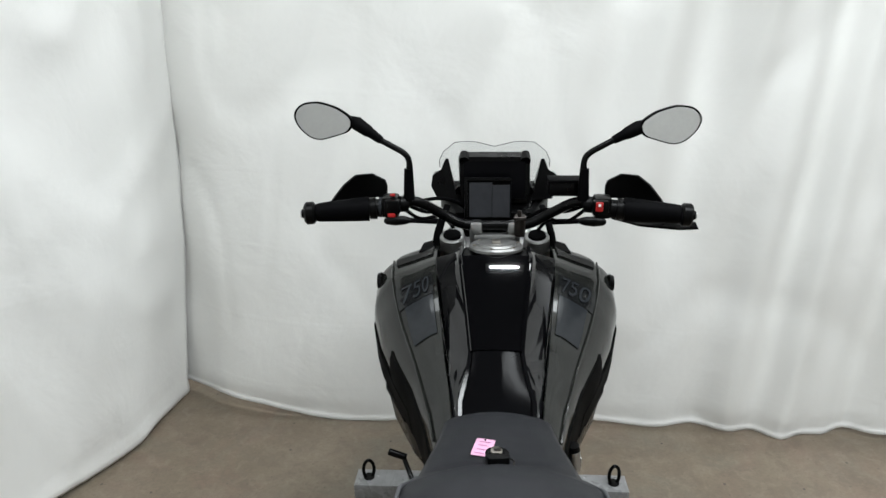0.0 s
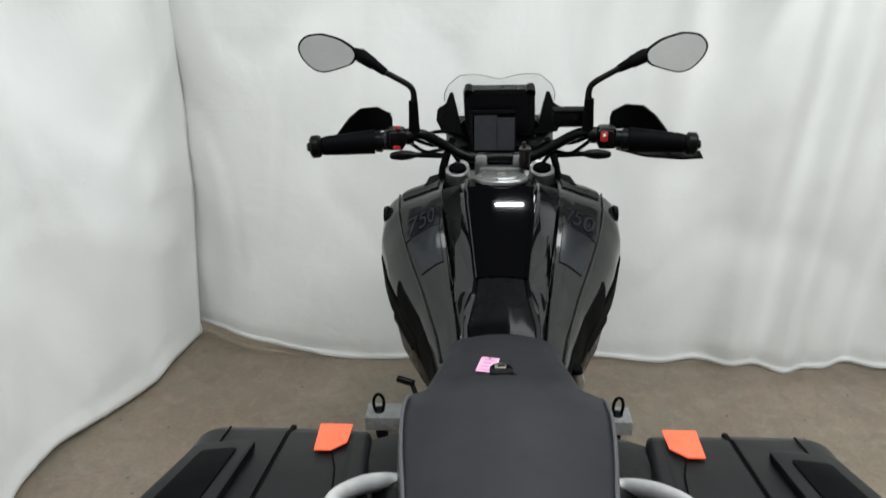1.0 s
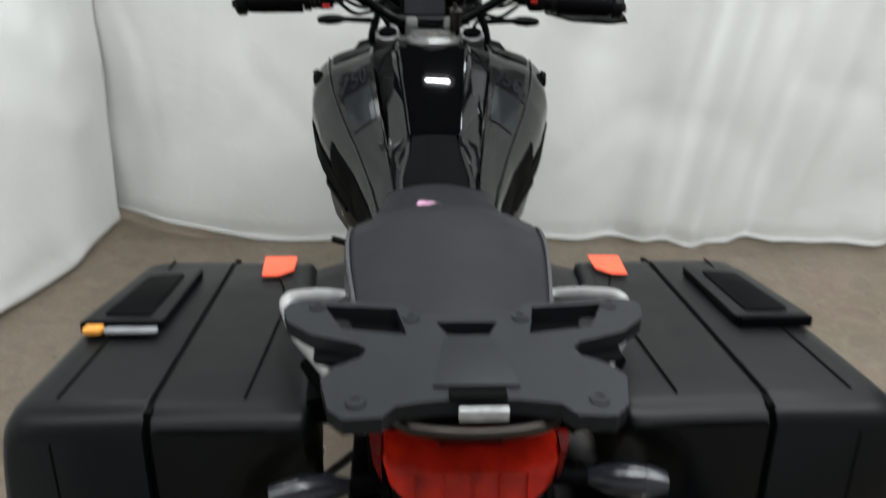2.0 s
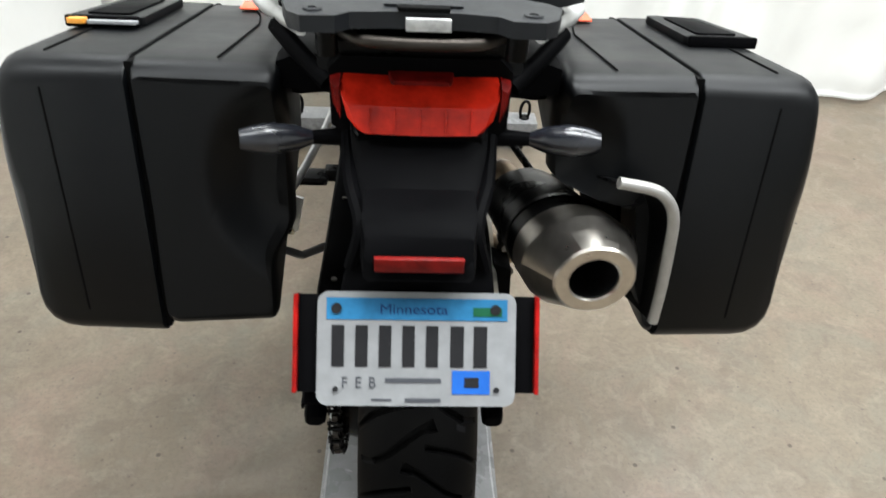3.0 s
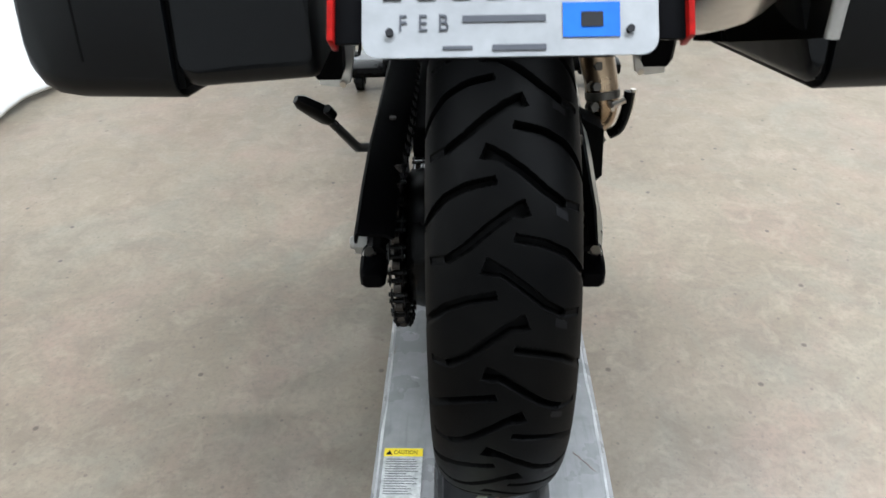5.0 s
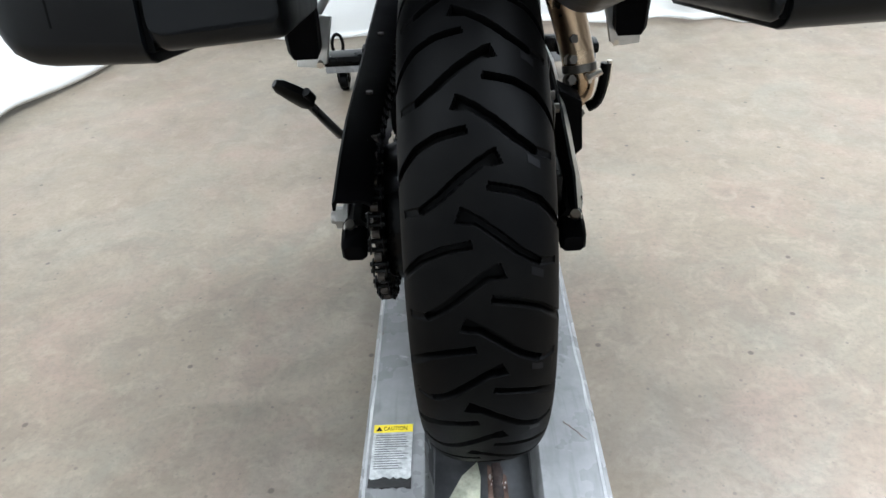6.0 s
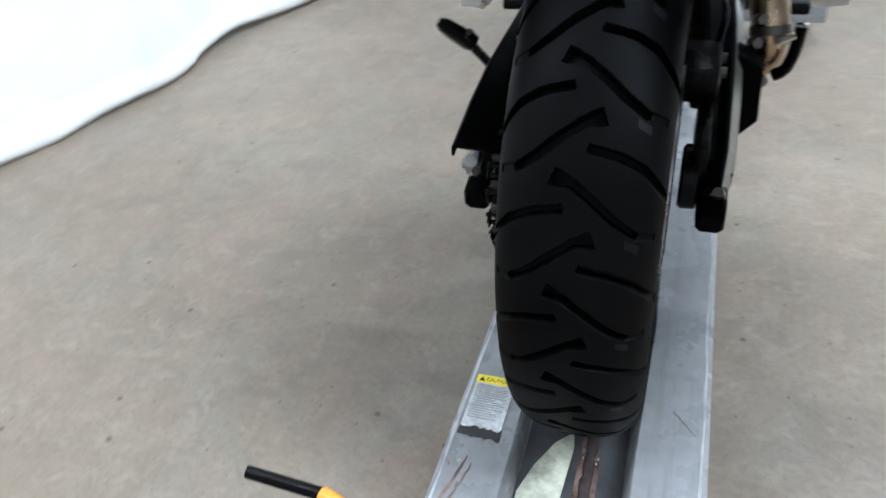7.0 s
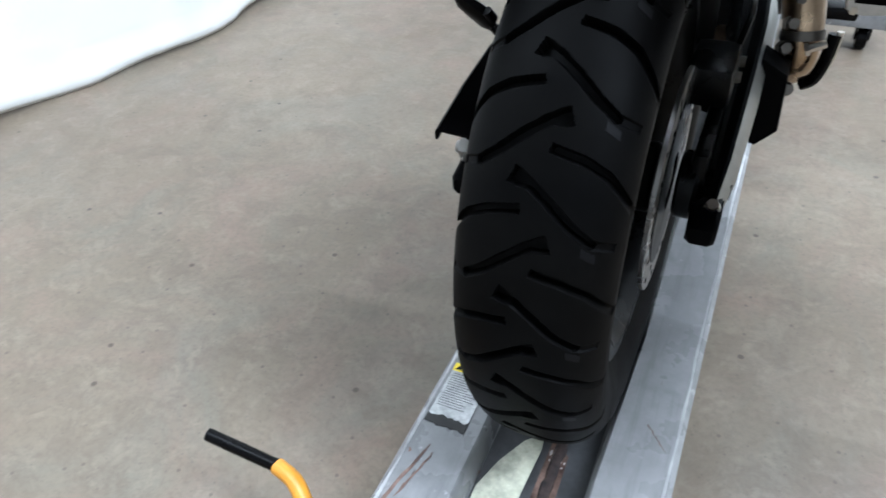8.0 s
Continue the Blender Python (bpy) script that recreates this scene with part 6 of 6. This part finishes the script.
side_pair("control_lever", lambda s: tube([(s * 0.215, 1.075, 1.118), (s * 0.26, 1.082, 1.112), (s * 0.34, 1.07, 1.105), (s * 0.40, 1.055, 1.10), (s * 0.415, 1.05, 1.10)], [0.008, 0.008, 0.007, 0.0065, 0.009], 10, 4), "satin", bar)
# hand guards
side_pair("hand_guard", lambda s: sheet([[(s * x, y, z) for x, y, z in row] for row in (
    [(0.258, 1.085, 1.130), (0.29, 1.095, 1.128), (0.35, 1.09, 1.122), (0.40, 1.06, 1.112)],
    [(0.258, 1.088, 1.158), (0.295, 1.100, 1.166), (0.345, 1.092, 1.160), (0.388, 1.07, 1.132)],
    [(0.262, 1.088, 1.172), (0.295, 1.098, 1.186), (0.335, 1.09, 1.184), (0.362, 1.078, 1.164)])], 0.006), "satin", bike, "small black hand guard")
part("guard_lower", sheet([[(0.275, 1.09, 1.10), (0.34, 1.09, 1.085), (0.42, 1.055, 1.082), (0.452, 1.01, 1.095)], [(0.275, 1.06, 1.09), (0.34, 1.05, 1.075), (0.42, 1.02, 1.076), (0.455, 0.995, 1.085)]], 0.006), "satin", bike, "black lower hand guard blade")
# brake fluid reservoir
res = part("fluid_reservoir", box((0.163, 1.075, 1.158), (0.078, 0.05, 0.034), 0.007), "satin", bar, "black brake fluid reservoir")
part("reservoir_lid", box((0.163, 1.075, 1.177), (0.082, 0.054, 0.008), 0.003), "plastic", bar)
# cables
for pts in ([(-0.215, 1.06, 1.12), (-0.17, 1.10, 1.09), (-0.12, 1.13, 1.08), (-0.08, 1.16, 1.05)], [(-0.22, 1.06, 1.11), (-0.18, 1.09, 1.075), (-0.13, 1.11, 1.075), (-0.10, 1.15, 1.03)],
            [(0.215, 1.06, 1.12), (0.17, 1.09, 1.095), (0.12, 1.12, 1.09), (0.07, 1.16, 1.05)], [(0.22, 1.06, 1.115), (0.17, 1.07, 1.075), (0.13, 1.10, 1.07), (0.10, 1.14, 1.02)], [(-0.21, 1.05, 1.12), (-0.15, 1.11, 1.12), (-0.1, 1.16, 1.1), (-0.06, 1.2, 1.06)]):
    part("cable", tube(pts, 0.0045, 8, 6), "plastic", bar)


# mirrors
def mirror(s):
    mr = new("mirror")
    mr.parent = bike
    tagged(mr, "black rear-view mirror on a bent stalk")
    part("stalk", tube([(s * 0.200, 1.03, 1.135), (s * 0.200, 1.03, 1.19), (s * 0.198, 1.03, 1.226), (s * 0.208, 1.032, 1.246), (s * 0.24, 1.037, 1.264), (s * 0.270, 1.042, 1.279)], [0.0085, 0.0085, 0.0070, 0.0070, 0.0070, 0.0070], 12, 5), "satin", mr)
    part("boot", tube([(s * 0.200, 1.03, 1.140), (s * 0.200, 1.03, 1.212)], [0.0135, 0.0105], 14, 1), "plastic", mr)
    dx, dz = (0.007, 0.011) if s < 0 else (0.0, 0.0)     # the left glass is turned a little higher
    out = [(0.320 + dx, 1.304 + dz), (0.327 + dx, 1.318 + dz), (0.353 + dx, 1.337 + dz), (0.397 + dx, 1.351 + dz), (0.430 + dx, 1.347 + dz), (0.445 + dx, 1.336 + dz), (0.452 + dx, 1.321 + dz),
           (0.446 + dx, 1.299 + dz), (0.422 + dx, 1.273 + dz), (0.398 + dx, 1.265 + dz), (0.372 + dx, 1.271 + dz), (0.330 + dx, 1.284 + dz)]
    ctr = Vector((0.388 + dx, 1.308 + dz))

    def ring(k, y):
        return [(s * (ctr.x + (x - ctr.x) * k), y + 0.02 * (ctr.x - x), ctr.y + (z - ctr.y) * k) for x, z in rounded(out, 0.012, 2)]
    part("housing", loft([ring(0.45, 1.078), ring(0.8, 1.070), ring(1.03, 1.056), ring(1.05, 1.047), ring(1.04, 1.043), ring(0.955, 1.0425)]), "plastic", mr, "black mirror housing")
    part("mirror_glass", loft([ring(0.965, 1.0425), ring(0.965, 1.0405)]), "mirror", mr, "", 0)
    part("neck", tube([(s * 0.262, 1.041, 1.275), (s * 0.288, 1.043, 1.288 + dz * 0.5), (s * 0.290, 1.043, 1.289 + dz * 0.5), (s * 0.318, 1.056, 1.300 + dz), (s * 0.345, 1.070, 1.308 + dz)], [0.0095, 0.0120, 0.0140, 0.0165, 0.010], 14, 1), "plastic", mr)


mirror(-1)
mirror(1)

# cockpit: display, phone cradle, screen and side wings
dash = part("display_cover", loft([[(-0.082, 1.205, 1.085), (0.084, 1.205, 1.085), (0.090, 1.205, 1.12), (0.088, 1.215, 1.190), (0.074, 1.218, 1.201), (-0.078, 1.218, 1.201), (-0.090, 1.215, 1.190), (-0.088, 1.205, 1.12)],
                                   [(-0.082, 1.26, 1.08), (0.084, 1.26, 1.08), (0.094, 1.26, 1.12), (0.092, 1.26, 1.194), (0.076, 1.26, 1.206), (-0.080, 1.26, 1.206), (-0.094, 1.26, 1.194), (-0.092, 1.26, 1.12)]]), "satin", bike, "black instrument display housing")
part("display_screen", prism(rounded(rect(-0.078, 0.078, -0.05, 0.044), 0.006, 3), 0.002, axes((0, 1.2035, 1.148), (1, 0, 0), (0, 0.1, 1))), "screen", dash, "dark switched-off display")
for s in (-1, 1):
    part("dash_knob", cyl((s * 0.078, 1.21, 1.192), (s * 0.078, 1.235, 1.206), 0.013, 0.011, 14), "satin", dash)
cr = part("phone_cradle", prism(rounded(rect(-0.066, 0.050, -0.052, 0.052), 0.006, 3), 0.018, axes((-0.009, 1.150, 1.110), (1, 0, 0), (0, 0.18, 1)) @ pose(0, 0, -0.018), 0.003), "plastic", bike, "black navigation device cradle")
cm = axes((-0.009, 1.150, 1.110), (1, 0, 0), (0, 0.18, 1))
part("cradle_frame", merge(prism(rect(-0.066, 0.050, 0.044, 0.052), 0.006, cm, 0.001), prism(rect(-0.066, -0.058, -0.052, 0.044), 0.006, cm, 0.001)), "satin", cr)
part("cradle_panel", prism(rect(-0.054, 0.002, -0.046, 0.040), 0.002, cm @ pose(0, 0, 0.001)), "cradle", cr)
part("cradle_panel", prism(rect(0.003, 0.046, -0.046, 0.034), 0.004, cm @ pose(0, 0, 0.001)), "cradle", cr)
part("cradle_arm", box((0, 1.17, 1.075), (0.05, 0.03, 0.03), 0.005), "plastic", cr)
scr = []
for z, y, w in ((1.06, 1.37, 0.11), (1.12, 1.345, 0.128), (1.160, 1.315, 0.144), (1.182, 1.302, 0.144), (1.208, 1.286, 0.132), (1.234, 1.272, 0.102)):
    dip = (1.0, 0.6, 0.15, 0.0) if z > 1.23 else (0.0, 0.0, 0.0, 0.0)     # the top edge sags between two corners
    scr.append([(x * w, y - 0.03 * (x * x), z - 0.016 * dip[min(3, int(abs(x) * 4))]) for x in (-1, -0.75, -0.5, -0.25, 0, 0.25, 0.5, 0.75, 1)])
ws = part("windscreen", sheet(scr, 0.003), "glass", bike, "short clear plastic windscreen")
edge = [scr[2][0], scr[3][0], scr[4][0]] + scr[5] + [scr[4][-1], scr[3][-1], scr[2][-1]]
part("screen_edge", tube(edge, 0.0009, 6, 1), "smoke", ws, "polished screen edge")
side_pair("screen_wing", lambda s: loft([[(s * 0.095, 1.21, 1.09), (s * 0.148, 1.22, 1.092), (s * 0.164, 1.23, 1.122), (s * 0.160, 1.235, 1.150), (s * 0.138, 1.24, 1.164), (s * 0.127, 1.24, 1.192), (s * 0.119, 1.24, 1.192), (s * 0.104, 1.225, 1.13)],
                                         [(s * 0.105, 1.32, 1.07), (s * 0.150, 1.33, 1.075), (s * 0.166, 1.33, 1.112), (s * 0.160, 1.32, 1.140), (s * 0.140, 1.30, 1.150), (s * 0.128, 1.28, 1.178), (s * 0.120, 1.28, 1.178), (s * 0.108, 1.31, 1.12)]]), "satin", bike, "black side wing of the windscreen mount")
part("cockpit_tray", loft([ringx(1.17, 1.055, 0.10, 0.012), ringx(1.25, 1.075, 0.14, 0.02), ringx(1.34, 1.07, 0.135, 0.04)]), "satin", bike)
side_pair("cockpit_stay", lambda s: tube([(s * 0.118, 1.16, 1.09), (s * 0.140, 1.12, 1.03), (s * 0.146, 1.10, 0.97)], [0.010, 0.012, 0.012], 8, 3, 0.6), "plastic", bike)
for s in (-1, 1):
    sig = part("front_turn_signal", tube([(s * 0.286, 1.20, 1.036), (s * 0.278, 1.20, 1.036), (s * 0.255, 1.20, 1.037), (s * 0.232, 1.20, 1.038), (s * 0.215, 1.20, 1.038)], [0.005, 0.011, 0.015, 0.013, 0.007], 14, 3, 0.9), "satin", bike, "dark front turn signal")
    part("stalk", cyl((s * 0.218, 1.20, 1.038), (s * 0.13, 1.20, 1.035), 0.007, 0.008, 10), "plastic", sig)

# ---- small things on the seat ----
TAG = thing("paper_tag", "pink paper tag lying on the seat", "tag", at=(-0.025, 0.398, 0.9030))
t = part("paper", prism(rounded(rect(-0.0155, 0.0155, -0.029, 0.029), 0.003, 2), 0.0008, pose(0, 0, 0, -8, 0, -10)), "pink", TAG)
for bx, by, bw in ((0.0, 0.018, 0.009), (-0.002, 0.006, 0.007), (0.001, -0.008, 0.010), (-0.003, -0.021, 0.008)):
    part("printed_bar", prism(rect(bx - bw, bx + bw, by - 0.0016, by + 0.0016), 0.0003, pose(0, 0, 0.0010, -8, 0, -10)), "print_pink", TAG, "", 0)
part("punched_hole", cyl(Vector((0.003, 0.0245, -0.0035)), Vector((0.003, 0.0245, -0.0022)), 0.002, seg=10), "ink", TAG)
KEY = thing("key_fob", "black and chrome key fob with a loose ring", "key", at=(-0.004, 0.350, 0.9165))
KM = pose(0, 0, 0.004, -10, 0, 8)
part("fob", prism(rounded([(-0.016, -0.018), (0.016, -0.020), (0.019, 0.004), (0.010, 0.022), (-0.010, 0.022), (-0.019, 0.004)], 0.006, 3), 0.012, KM @ pose(0, 0, -0.006), 0.003), "satin", KEY)
part("chrome_plate", prism(rounded([(-0.008, -0.003), (0.007, -0.005), (0.009, 0.006), (0.005, 0.019), (-0.005, 0.019), (-0.010, 0.006)], 0.003, 2), 0.003, KM @ pose(0, 0, 0.0055), 0.001), "steel", KEY, "chrome key blade cover")
part("button", prism(rounded(rect(-0.006, 0.006, -0.003, 0.004), 0.002, 2), 0.0012, KM @ pose(0.001, 0.004, 0.0085), 0.0004), "chain", KEY)
part("key_ring", tube([(0.017 + 0.008 * math.cos(a), -0.016 + 0.010 * math.sin(a), 0.004 + 0.003 * math.cos(a)) for a in np.linspace(0, 6.2, 24)], 0.0012, 6, 1), "chain", KEY)
